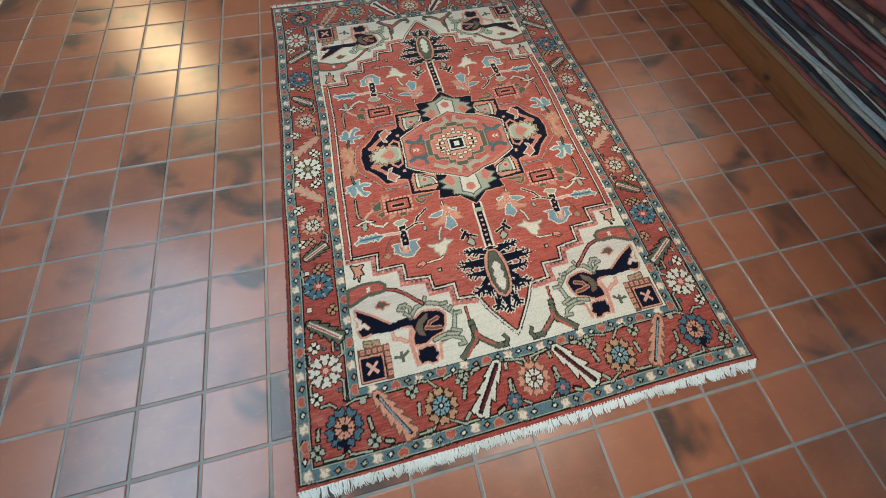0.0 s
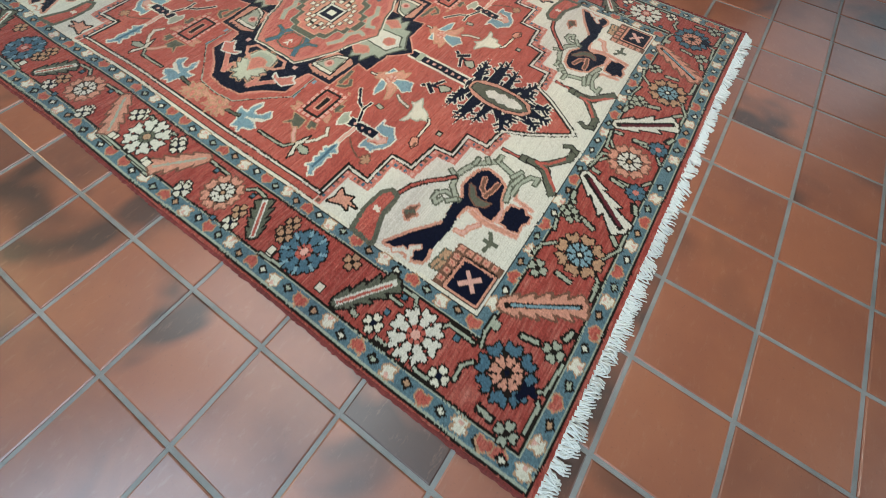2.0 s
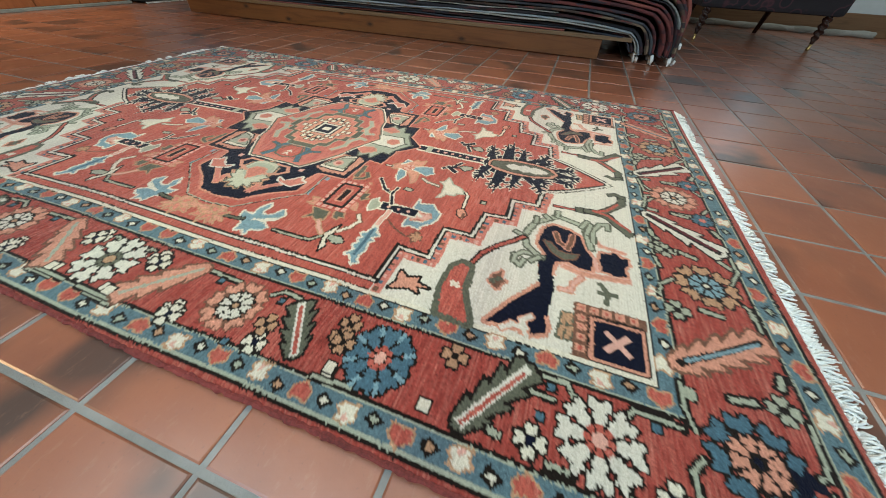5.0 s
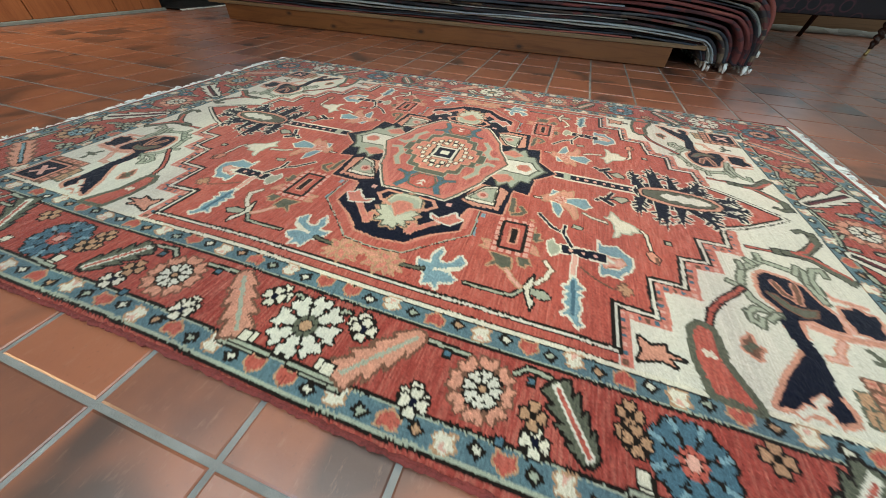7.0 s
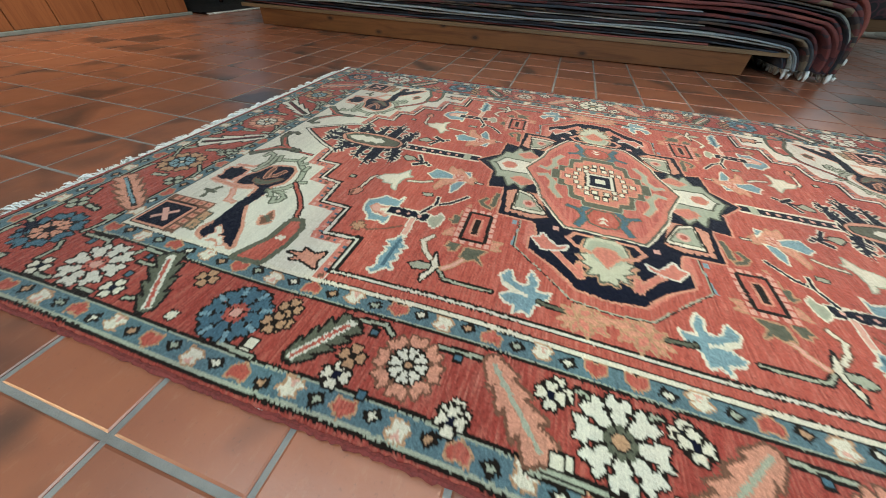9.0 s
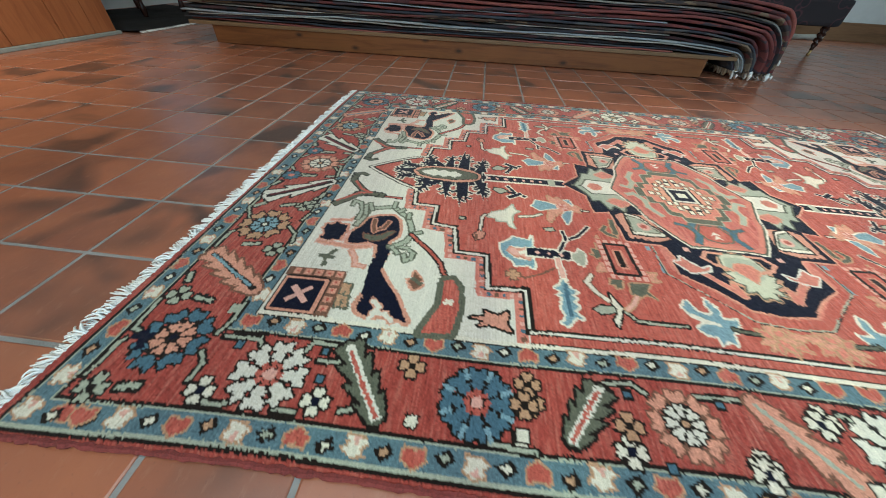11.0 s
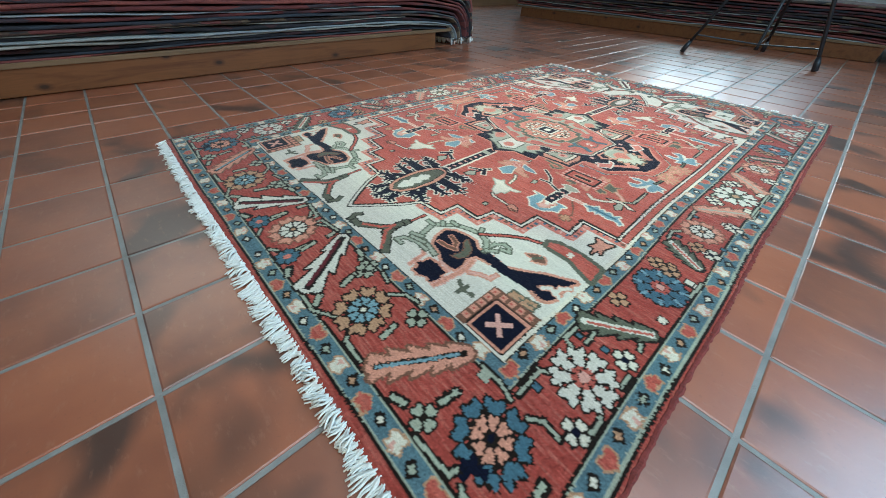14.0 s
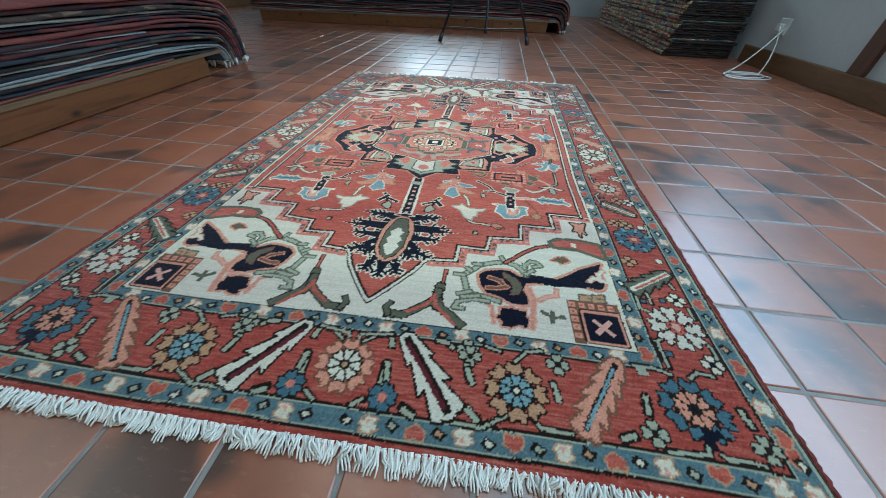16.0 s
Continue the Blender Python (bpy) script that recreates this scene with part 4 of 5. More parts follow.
def draw_borders(k):
    mid = 0.667
    # dark-edged pale stems that wind from figure to figure
    for pts in ([(0.694, 0.709), (0.706, 0.761)], [(0.735, 0.102), (0.732, 0.045)], [(0.728, 0.019), (0.727, 0.089)], [(0.628, 0.002), (0.621, 0.052)], [(0.622, 0.191), (0.625, 0.251)], [(0.628, 0.327), (0.615, 0.344), (0.619, 0.381)], [(0.643, 0.738), (0.634, 0.768), (0.638, 0.819)], [(0.608, 0.791), (0.607, 0.837), (0.625, 0.846)], [(0.711, 0.908), (0.718, 0.922), (0.716, 0.947)], [(0.627, 0.913), (0.613, 0.922), (0.614, 0.981)], [(0.689, 0.987), (0.662, 0.984), (0.644, 0.998)], [(0.716, 0.823), (0.715, 0.852)], [(0.724, 0.494), (0.722, 0.522), (0.719, 0.56)], [(0.555, 1.138), (0.586, 1.137), (0.615, 1.133), (0.618, 1.122)], [(0.635, 1.13), (0.642, 1.135), (0.692, 1.134)], [(0.34, 1.117), (0.354, 1.132), (0.403, 1.133)], [(0.61, 0.996), (0.583, 0.987), (0.548, 0.987)], [(0.373, 0.985), (0.343, 0.992), (0.322, 1.015)], [(0.296, 1.121), (0.255, 1.143), (0.208, 1.14)], [(0.079, 0.993), (0.047, 0.997), (0.023, 1.014)], [(0.076, 0.99), (0.013, 0.999), (0.009, 1.015)], [(0.035, 1.138), (0.054, 1.125)], [(0.264, 0.991), (0.292, 0.998)]):
        k.line(pts, C_SAGE, 0.0055, C_DARK, 0.004)
    # side border
    k.rosette((mid, 0.0), 0.058, 8, C_WHITE, C_DARK, C_GREEN, C_TAN)
    k.leaf((0.614, 0.178), (0.722, 0.084), 0.027, C_PEACH, C_BROWN, C_SAGE, 4, 0.007)
    k.rosette((mid, 0.284), 0.050, 8, C_PEACH, C_BROWN, C_BROWN, C_DARK)
    k.rosette((mid, 0.284), 0.028, 8, C_WHITE, C_DARK, None, C_TAN)
    k.leaf((0.712, 0.448), (0.622, 0.388), 0.027, C_GREEN, C_DARK, C_WHITE, 4, 0.014)
    k.line([(0.704, 0.443), (0.632, 0.395)], C_RED, 0.006)
    k.rosette((mid, 0.572), 0.055, 8, C_BLUE, C_DARK, C_RED, C_PINK)
    for i in range(0, 8, 1):
        a = math.pi * (i + 0.5) / 4
        k.line([(mid + 0.040 * math.cos(a), 0.572 + 0.040 * math.sin(a)), (mid + 0.052 * math.cos(a), 0.572 + 0.052 * math.sin(a))], C_SKY, 0.007)
    k.leaf((0.717, 0.704), (0.598, 0.786), 0.027, C_GREEN, C_DARK, C_WHITE, 4, 0.014)
    k.line([(0.706, 0.712), (0.617, 0.775)], C_RED, 0.006)
    k.rosette((mid, 0.880), 0.055, 8, C_WHITE, C_DARK, C_RED, C_PINK)
    for p, q in [(0.698, 0.799), (0.701, 0.961)] + [(0.709, 0.2), (0.711, 0.371), (0.632, 0.077), (0.717, 0.203), (0.64, 0.086)]:
        k.rosette((p, q), 0.021, 4, C_CREAM, C_DARK, None, C_NAVY, 0.0)
    for p, q in [(0.624, 0.676), (0.659, 0.496)] + [(0.632, 0.498), (0.664, 0.505), (0.679, 0.364)]:
        k.rosette((p, q), 0.020, 4, C_TAN, C_DARK, None, C_DARK)
    for p, q in [(0.704, 0.661), (0.71, 0.513)] + [(0.712, 0.062), (0.715, 0.073), (0.705, 0.509)]:
        k.rect((p, q), 0.022, 0.022, C_DARK)
        k.rect((p, q), 0.015, 0.015, C_CREAM)
    for p, q in [(0.622, 0.815), (0.627, 0.948), (0.666, 0.805)] + [(0.633, 0.221), (0.633, 0.353), (0.725, 0.325)]:
        k.rect((p, q), 0.016, 0.016, C_DARK)
        k.rect((p, q), 0.010, 0.010, C_BLUE)
    # corner
    k.rosette((0.625, 1.059), 0.058, 8, C_BLUE, C_DARK, None, None, 0.2)
    k.rosette((0.625, 1.059), 0.032, 8, C_PEACH, C_DARK, None, C_NAVY, 0.2)
    k.line([(0.645, 1.097), (0.622, 1.11)], C_NAVY, 0.014)
    k.line([(0.626, 1.098), (0.629, 1.119)], C_NAVY, 0.012)
    for p, q in [(0.541, 1.114), (0.71, 1.108)]:
        k.rosette((p, q), 0.022, 4, C_SAGE, C_DARK, None, C_DARK, 0.0)
    for pts in ([(0.548, 1.052), (0.543, 1.08)], [(0.704, 1.05), (0.705, 1.073)], [(0.506, 1.123), (0.488, 1.13)]):
        k.line(pts, C_SAGE, 0.008, C_DARK, 0.005)
    k.rect((0.56, 0.997), 0.018, 0.018, C_SAGE)
    # end border
    k.rosette((0.0, 1.068), 0.056, 8, C_PEACH, C_BROWN, None, None)
    k.rosette((0.0, 1.068), 0.032, 8, C_WHITE, C_DARK, None, C_TAN)
    k.leaf((0.1, 0.983), (0.209, 1.137), 0.033, C_WHITE, C_DARK, C_DARK, 3, 0.016)
    k.line([(0.113, 1.01), (0.193, 1.119)], (0.10, 0.015, 0.02), 0.009)
    k.rosette((0.317, 1.074), 0.056, 8, C_TAN, C_DARK, None, None)
    k.rosette((0.317, 1.074), 0.030, 8, C_SKY, C_DARK, None, C_CREAM)
    k.leaf((0.523, 0.979), (0.419, 1.137), 0.029, C_PEACH, C_BROWN, C_DARK, 5, 0.011)
    k.line([(0.506, 1.004), (0.433, 1.12)], C_SKY, 0.006)
    for p, q in [(0.229, 1.004), (0.234, 1.017), (0.401, 1.01)]:
        k.rosette((p, q), 0.022, 4, C_SAGE, C_DARK, None, C_DARK, 0.0)
    k.rosette((0.085, 1.117), 0.026, 5, C_BLUE, C_DARK, None, C_SALMON)
    for pts in ([(0.229, 1.039), (0.234, 1.067)], [(0.077, 1.057), (0.076, 1.091)], [(0.231, 1.047), (0.239, 1.07)], [(0.387, 1.052), (0.391, 1.079)], [(0.08, 1.054), (0.085, 1.083)], [(0.079, 1.003), (0.081, 1.016)], [(0.177, 0.99), (0.198, 1.003)], [(0.124, 1.128), (0.138, 1.134)], [(0.126, 1.133), (0.142, 1.14)], [(0.247, 1.13), (0.234, 1.118)], [(0.17, 0.992), (0.187, 0.994)]):
        k.line(pts, C_SAGE, 0.009, C_DARK, 0.004)


def rug_y(y):
    """Distance along the rug: the half towards -y is a little shorter."""
    return y + np.where(y < 0, SHORT * np.clip((np.abs(y) - 0.30) / 0.32, 0, 1), 0.0)


def build_rug():
    q = draw_rug().c
    half = np.concatenate([q[::-1], q], 0)
    full = np.concatenate([half[:, ::-1], half], 1)
    nx, ny = full.shape[:2]
    rng = np.random.default_rng(4)
    # hand-made wavering of the drawing, row by row and over longer stretches
    ii, jj = np.meshgrid(np.arange(nx), np.arange(ny), indexing="ij")
    wob = 0.6 * np.sin(jj / 36.0 + 1.2) + 0.5 * np.sin(ii / 27.0 + jj / 63.0)
    wob2 = 0.6 * np.sin(ii / 44.0) + 0.5 * np.sin(jj / 29.0 + ii / 57.0)
    si = np.clip(np.round(ii + wob + rng.normal(0, 0.16, ii.shape)).astype(int), 0, nx - 1)
    sj = np.clip(np.round(jj + wob2 + rng.normal(0, 0.12, ii.shape)).astype(int), 0, ny - 1)
    full = full[si, sj]
    # uneven dye by row and knot, plus painted shade between tufts and alternate rows
    rows = rng.normal(0, 1, ny) + np.where(np.arange(ny) % 2, 1.1, -1.1)
    slow = np.interp(np.arange(ny), np.arange(0, ny + 40, 40), rng.normal(0, 1, ny // 40 + 2)[: len(np.arange(0, ny + 40, 40))])
    tone = 1 + 0.03 * rows[None, :] + 0.07 * slow[None, :] + rng.normal(0, 0.13, (nx, ny)) * np.where(full[..., 1] > 0.3, 0.5, 1.0)
    # short streaks along the knot rows, where a new hank of wool was tied in
    step = 8
    coarse = rng.normal(0, 1, (nx // step + 2, ny))
    streak = np.stack([np.interp(np.arange(nx) / step, np.arange(coarse.shape[0]), coarse[:, j]) for j in range(ny)], 1)
    patch = 0.5 + 0.5 * np.sin(ii / 61.0 + 2.0 * np.sin(jj / 83.0)) * np.sin(jj / 71.0 + 1.0)
    madder = (full[..., 0] > 3.2 * full[..., 1]) & (full[..., 0] > 0.2)
    pale = np.clip(0.15 * streak + 0.13 * patch, 0, 0.55)[..., None] * madder[..., None]
    full = full * (1 - pale) + np.array([0.56, 0.24, 0.17]) * pale
    deep = np.clip(-0.13 * streak, 0, 0.5)[..., None] * madder[..., None]
    full = full * (1 - 0.7 * deep)
    full = np.clip(full * tone[..., None], 0.003, 0.85)
    full[..., 1] *= 1 + 0.02 * slow[None, :]
    # sheet of knots, one vertex each, so that neighbouring tufts blend
    gx, gy = np.meshgrid(np.linspace(-HALF_W, HALF_W, nx), np.linspace(-HALF_L, HALF_L, ny), indexing="ij")
    edge = np.minimum(HALF_W - np.abs(gx), HALF_L - np.abs(gy))
    gz = 0.0105 + rng.normal(0, 0.00018, gx.shape) + 0.0015 * np.sin(gx * 5 + 1) * np.sin(gy * 3.3) - 0.006 * np.exp(-edge / 0.004)
    gz += 0.0008 * (np.arange(ny)[None, :] % 2)
    gx = gx + rng.normal(0, 0.0004, gx.shape)
    gy = rug_y(gy) + rng.normal(0, 0.0003, gy.shape)
    sway = 0.006 * np.sin(gy * 2.2 + 0.6) + 0.002 * np.sin(gy * 9)
    co = np.stack([gx + sway, gy + 0.004 * np.sin(gx * 4), gz], -1).reshape(-1, 3)
    idx = np.arange(nx * ny).reshape(nx, ny)
    quads = np.stack([idx[:-1, :-1], idx[1:, :-1], idx[1:, 1:], idx[:-1, 1:]], -1).reshape(-1, 4)
    me = bpy.data.meshes.new("knotted_field")
    me.vertices.add(len(co))
    me.vertices.foreach_set("co", co.ravel())
    me.loops.add(quads.size)
    me.loops.foreach_set("vertex_index", quads.ravel())
    me.polygons.add(len(quads))
    me.polygons.foreach_set("loop_start", np.arange(0, quads.size, 4))
    me.update(calc_edges=True)
    layer = me.color_attributes.new("knot_colour", "FLOAT_COLOR", "POINT")
    rgba = np.ones((len(co), 4))
    rgba[:, :3] = full.reshape(-1, 3)
    layer.data.foreach_set("color", rgba.ravel())
    me.materials.append(KNOTS)
    me.validate()
    rug = tagged(empty("patterned_rug"), "red knotted wool rug with navy medallion and cream corners", "rug")
    pile = new("knotted_field", me)
    pile.parent = rug
    part("backing", boxes(((-HALF_W + 0.006, -HALF_L + SHORT + 0.003, 0.0), (HALF_W - 0.006, HALF_L - 0.003, 0.006))), COTTON, rug)
    # overcast edges along both sides
    for side in (-1, 1):
        bm = bmesh.new()
        pts, rad = [], []
        for i in range(400):
            y = float(rug_y(-HALF_L + 2 * HALF_L * i / 399))
            pts.append((side * (HALF_W + 0.001) + 0.006 * math.sin(y * 2.2 + 0.6) + 0.002 * math.sin(y * 9) + random.uniform(-0.0012, 0.0012), y, 0.006))
            rad.append(0.0046 + random.uniform(-0.0014, 0.0014))
        tube(bm, pts, rad, 6)
        part("selvedge", bm, SELVEDGE, rug, "red overcast wool edge")
    return rug


def tassel_mesh(seed):
    """One knotted bunch of fringe yarns lying on the floor, pointing along +y."""
    rnd = random.Random(seed)
    bm = bmesh.new()
    bend = rnd.uniform(-0.012, 0.012)
    lift = rnd.choice((0.0, 0.0, 0.004, 0.010))
    length = rnd.uniform(0.030, 0.042)
    for s in range(4):
        off = (s - 1.5) * 0.0024
        fan = (s - 1.5) * rnd.uniform(0.001, 0.005) + bend
        pts, rad = [], []
        for i in range(6):
            f = i / 5
            pts.append((off + fan * f * f + 0.0015 * math.sin(f * 7 + s), -0.006 + length * f * rnd.uniform(0.96, 1.04), 0.0085 - 0.0050 * min(1, f * 2.2) + 0.0012 * (s == 1) + lift * math.sin(f * 2.6) * (0.5 + 0.5 * (s % 2))))
            rad.append(0.0023 if f < 0.8 else 0.0016)
        tube(bm, pts, rad, 4)
    return mesh_of("tassel", bm, COTTON, True)


def build_fringe(rug):
    kinds = [tassel_mesh(i) for i in range(9)]
    rnd = random.Random(3)
    for end in (-1, 1):
        fringe = tagged(empty("fringe"), "white knotted cotton fringe")
        fringe.parent = rug
        n = 146
        for i in range(n):
            x = -HALF_W + 0.006 + (2 * HALF_W - 0.012) * i / (n - 1)
            ob = new("tassel", kinds[rnd.randrange(len(kinds))])
            ob.parent = fringe
            s = rnd.uniform(0.68, 1.05)
            ob.matrix_basis = pose(x + 0.006 * math.sin(end * HALF_L * 2.2 + 0.6), (HALF_L - 0.002 if end > 0 else -HALF_L + SHORT + 0.002) + 0.004 * math.sin(x * 4), 0, 0, 0, (0 if end > 0 else 180) + rnd.gauss(0, 13) + 14 * math.sin(x * 7 + end)) @ Matrix.Diagonal((rnd.choice((-1, 1)), s, 1, 1))


the_rug = build_rug()
build_fringe(the_rug)


# ---- piles of rugs ----
def piled_rug(x0, x1, y0, y1, z, thick, material, fringe_material, hang, label, seed, drop_from, floor_gap=0.0):
    """A rug lying flat from y1 back to drop_from, then curving down over the end of its pile by hang metres."""
    rnd = random.Random(seed)
    prof = []
    n = 72
    slip = rnd.uniform(-0.010, 0.012)
    for i in range(n):
        f = i / (n - 1)
        y = y1 + (drop_from - y1) * f
        prof.append((y, z + 0.003 * math.sin(y * 3 + seed) - 0.05 * max(0.0, 1 - (y - drop_from) / 0.55) ** 2 * min(1, hang * 4), 0.0))
    y, zz = prof[-1][:2]
    r = 0.10 + 0.25 * hang
    steep = 0.35
    left = hang
    while left > 0:
        d = min(0.03, left)
        steep = min(1.52, steep + d / r)
        y -= d * math.cos(steep)
        zz = max(zz - d * math.sin(steep), 0.006 + floor_gap)
        prof.append((y, zz, steep))
        left -= d
    bm = bmesh.new()
    cols = 8
    top, bot = [], []
    for y, zz, st in prof:
        edge = x0 + slip + 0.008 * math.sin(y * 3.1 + seed * 2) + 0.004 * math.sin(y * 17 + seed) + rnd.uniform(-0.002, 0.002)
        tr, br = [], []
        for c in range(cols + 1):
            x = edge + (x1 - edge) * c / cols
            wave = 0.0035 * math.sin(x * 6 + y * 4 + seed) + 0.002 * math.sin(y * 13 + seed * 3)
            nx, nz = -math.sin(st) * thick / 2, math.cos(st) * thick / 2
            rim = 0.72 if c in (0, cols) else 1.0
            tr.append(bm.verts.new((x, y + nx * rim, zz + wave + nz * rim)))
            br.append(bm.verts.new((x, y - nx * rim, max(0.002, zz + wave - nz * rim))))
        top.append(tr)
        bot.append(br)
    for i in range(len(prof) - 1):
        for c in range(cols):
            bm.faces.new((top[i][c], top[i][c + 1], top[i + 1][c + 1], top[i + 1][c]))
            bm.faces.new((bot[i][c], bot[i + 1][c], bot[i + 1][c + 1], bot[i][c + 1]))
        bm.faces.new((top[i][0], top[i + 1][0], bot[i + 1][0], bot[i][0]))
        bm.faces.new((top[i][cols], bot[i][cols], bot[i + 1][cols], top[i + 1][cols]))
    for row_t, row_b, flip in ((top[0], bot[0], False), (top[-1], bot[-1], True)):
        for c in range(cols):
            quad = (row_t[c], row_b[c], row_b[c + 1], row_t[c + 1])
            bm.faces.new(quad[::-1] if flip else quad)
    rug = tagged(empty("piled_rug"), label, "rug", "rugs piled on the platform")
    part("weave", bm, material, rug, smooth=True)
    if hang > 0.02 and fringe_material and seed % 3 == 0:
        bm = bmesh.new()
        y, zz, st = prof[-1]
        m = 46
        for i in range(m):
            x = x0 + 0.01 + (x1 - x0 - 0.02) * i / (m - 1)
            ln = rnd.uniform(0.035, 0.075)
            tip = (x + rnd.uniform(-0.012, 0.012), y - rnd.uniform(0.0, 0.02), max(0.004, zz - ln))
            tube(bm, [(x, y, zz), ((x + tip[0]) / 2 + rnd.uniform(-0.004, 0.004), (y + tip[1]) / 2 - 0.004, (zz + tip[2]) / 2), tip], [0.011, 0.013, 0.006], 5)
        part("fringe", bm, fringe_material, rug, "white cotton fringe", True)
    return rug


WOOL_MAROON = wool_material("maroon_wool", [(0.15, 0.024, 0.024), (0.19, 0.034, 0.028), (0.08, 0.016, 0.018), (0.05, 0.03, 0.04)], 12.0)
WOOL_NAVY = wool_material("navy_wool", [(0.010, 0.011, 0.018), (0.014, 0.014, 0.022), (0.008, 0.008, 0.012), (0.06, 0.016, 0.018)], 11.0)
WOOL_BLUE = wool_material("slate_blue_wool", [(0.030, 0.042, 0.060), (0.022, 0.03, 0.046), (0.07, 0.075, 0.08), (0.016, 0.018, 0.028)], 6.0)
WOOL_CREAM = wool_material("cream_wool", [(0.42, 0.40, 0.34), (0.50, 0.48, 0.42), (0.34, 0.32, 0.27)], 6.0)
WOOL_GREY = wool_material("pale_grey_wool", [(0.36, 0.40, 0.42), (0.30, 0.33, 0.34), (0.42, 0.44, 0.42)], 6.0)
WOOL_RUST = wool_material("rust_wool", [(0.30, 0.070, 0.052), (0.34, 0.085, 0.060), (0.23, 0.050, 0.042)], 4.0)
WOOL_BROWN = wool_material("brown_wool", [(0.07, 0.04, 0.028), (0.10, 0.055, 0.035), (0.03, 0.022, 0.022), (0.16, 0.035, 0.03), (0.22, 0.15, 0.09)], 13.0)
WOOL_MIXED = wool_material("many_coloured_wool", [(0.50, 0.15, 0.08), (0.58, 0.40, 0.19), (0.09, 0.19, 0.28), (0.19, 0.28, 0.14), (0.72, 0.56, 0.36), (0.34, 0.06, 0.05), (0.05, 0.05, 0.07)], 22.0)
WOOL_DARK = wool_material("dark_backing_wool", [(0.025, 0.02, 0.017), (0.034, 0.026, 0.02), (0.018, 0.015, 0.013)], 14.0)

LAYERS = [
    (0.011, WOOL_RUST, 0.00, "thin dark red rug at the bottom of the pile"), (0.009, WOOL_BLUE, 0.10, "thin slate blue rug in the pile"), (0.018, WOOL_NAVY, 0.12, "dark navy rug in the pile"),
    (0.011, WOOL_CREAM, 0.16, "cream flatwoven rug in the pile"), (0.010, WOOL_GREY, 0.18, "pale grey rug in the pile"), (0.020, WOOL_NAVY, 0.22, "dark navy rug in the pile"), (0.007, WOOL_CREAM, 0.00, "thin cream rug ending short in the pile"),
    (0.016, WOOL_BROWN, 0.22, "brown wool rug in the pile"), (0.015, WOOL_BLUE, 0.26, "slate blue rug in the pile"), (0.018, WOOL_MAROON, 0.28, "maroon wool rug in the pile"), (0.007, WOOL_GREY, 0.00, "thin pale rug ending short in the pile"),
    (0.022, WOOL_MAROON, 0.40, "maroon wool rug in the pile"), (0.020, WOOL_RUST, 0.60, "faded rust red rug hanging over the pile"), (0.016, WOOL_MAROON, 0.44, "maroon wool rug in the pile"), (0.008, WOOL_NAVY, 0.46, "thin dark navy rug in the pile"), (0.012, WOOL_CREAM, 0.52, "cream edged rug in the pile"),
    (0.022, WOOL_BROWN, 0.44, "brown wool rug in the pile"), (0.022, WOOL_MAROON, 0.30, "maroon wool rug in the pile"), (0.022, WOOL_RUST, 0.28, "rust red rug at the top of the pile"),
]


def platform(name, face_lo, face_hi, deck_lo, deck_hi, label):
    base = tagged(empty(name), label, "platform")
    part("front_board", boxes((face_lo, face_hi), bevel=0.003), PINE, base, "knotty aged pine board")
    part("deck", boxes((deck_lo, deck_hi), bevel=0.003), DECK, base, "paler pine deck boards")
    return base


plat = platform("wooden_platform", (1.70, -0.86, 0.004), (1.735, 2.52, 0.112), (1.69, -1.03, 0.112), (3.05, 2.68, 0.134), "low knotty pine platform that carries a pile of rugs")
for bx0, bx1, by0, by1 in ((3.00, 3.04, -0.86, 2.52), (1.735, 3.00, -0.80, -0.76), (1.735, 3.00, 2.42, 2.46)):
    part("back_board", boxes(((bx0, by0, 0.004), (bx1, by1, 0.112)), bevel=0.003), PINE, plat)
z = 0.134
for i, (th, mat, hang, label) in enumerate(LAYERS):
    drop = -0.96 - 0.012 * i if hang else -0.62 + 0.01 * i
    piled_rug(1.695 + 0.004 * ((i * 7) % 4), 3.03, 0, 2.66 + 0.02 * ((i * 5) % 3), z + th / 2 + 0.001, th, mat, COTTON, hang, label, i, drop, 0.05)
    z += th + 0.0015

plat2 = platform("wooden_platform", (-0.84, -3.885, 0.004), (3.12, -3.85, 0.118), (-0.98, -5.25, 0.118), (3.22, -3.84, 0.138), "low brown wooden platform with a long pile of rugs")
part("back_board", boxes(((-0.84, -5.2, 0.004), (3.12, -5.16, 0.118)), bevel=0.003), PINE, plat2)
part("back_board", boxes(((-0.80, -5.16, 0.004), (-0.76, -3.885, 0.118)), bevel=0.003), PINE, plat2)
FAR_LAYERS = [
    (0.012, WOOL_GREY, 0.02), (0.020, WOOL_RUST, 0.14), (0.018, WOOL_MAROON, 0.16), (0.009, WOOL_CREAM, 0.0), (0.022, WOOL_BROWN, 0.18), (0.022, WOOL_MAROON, 0.22), (0.010, WOOL_CREAM, 0.20),
    (0.022, WOOL_NAVY, 0.22), (0.022, WOOL_BROWN, 0.24), (0.020, WOOL_MAROON, 0.22), (0.022, WOOL_NAVY, 0.24), (0.022, WOOL_RUST, 0.22), (0.022, WOOL_BROWN, 0.22),
]
z = 0.138
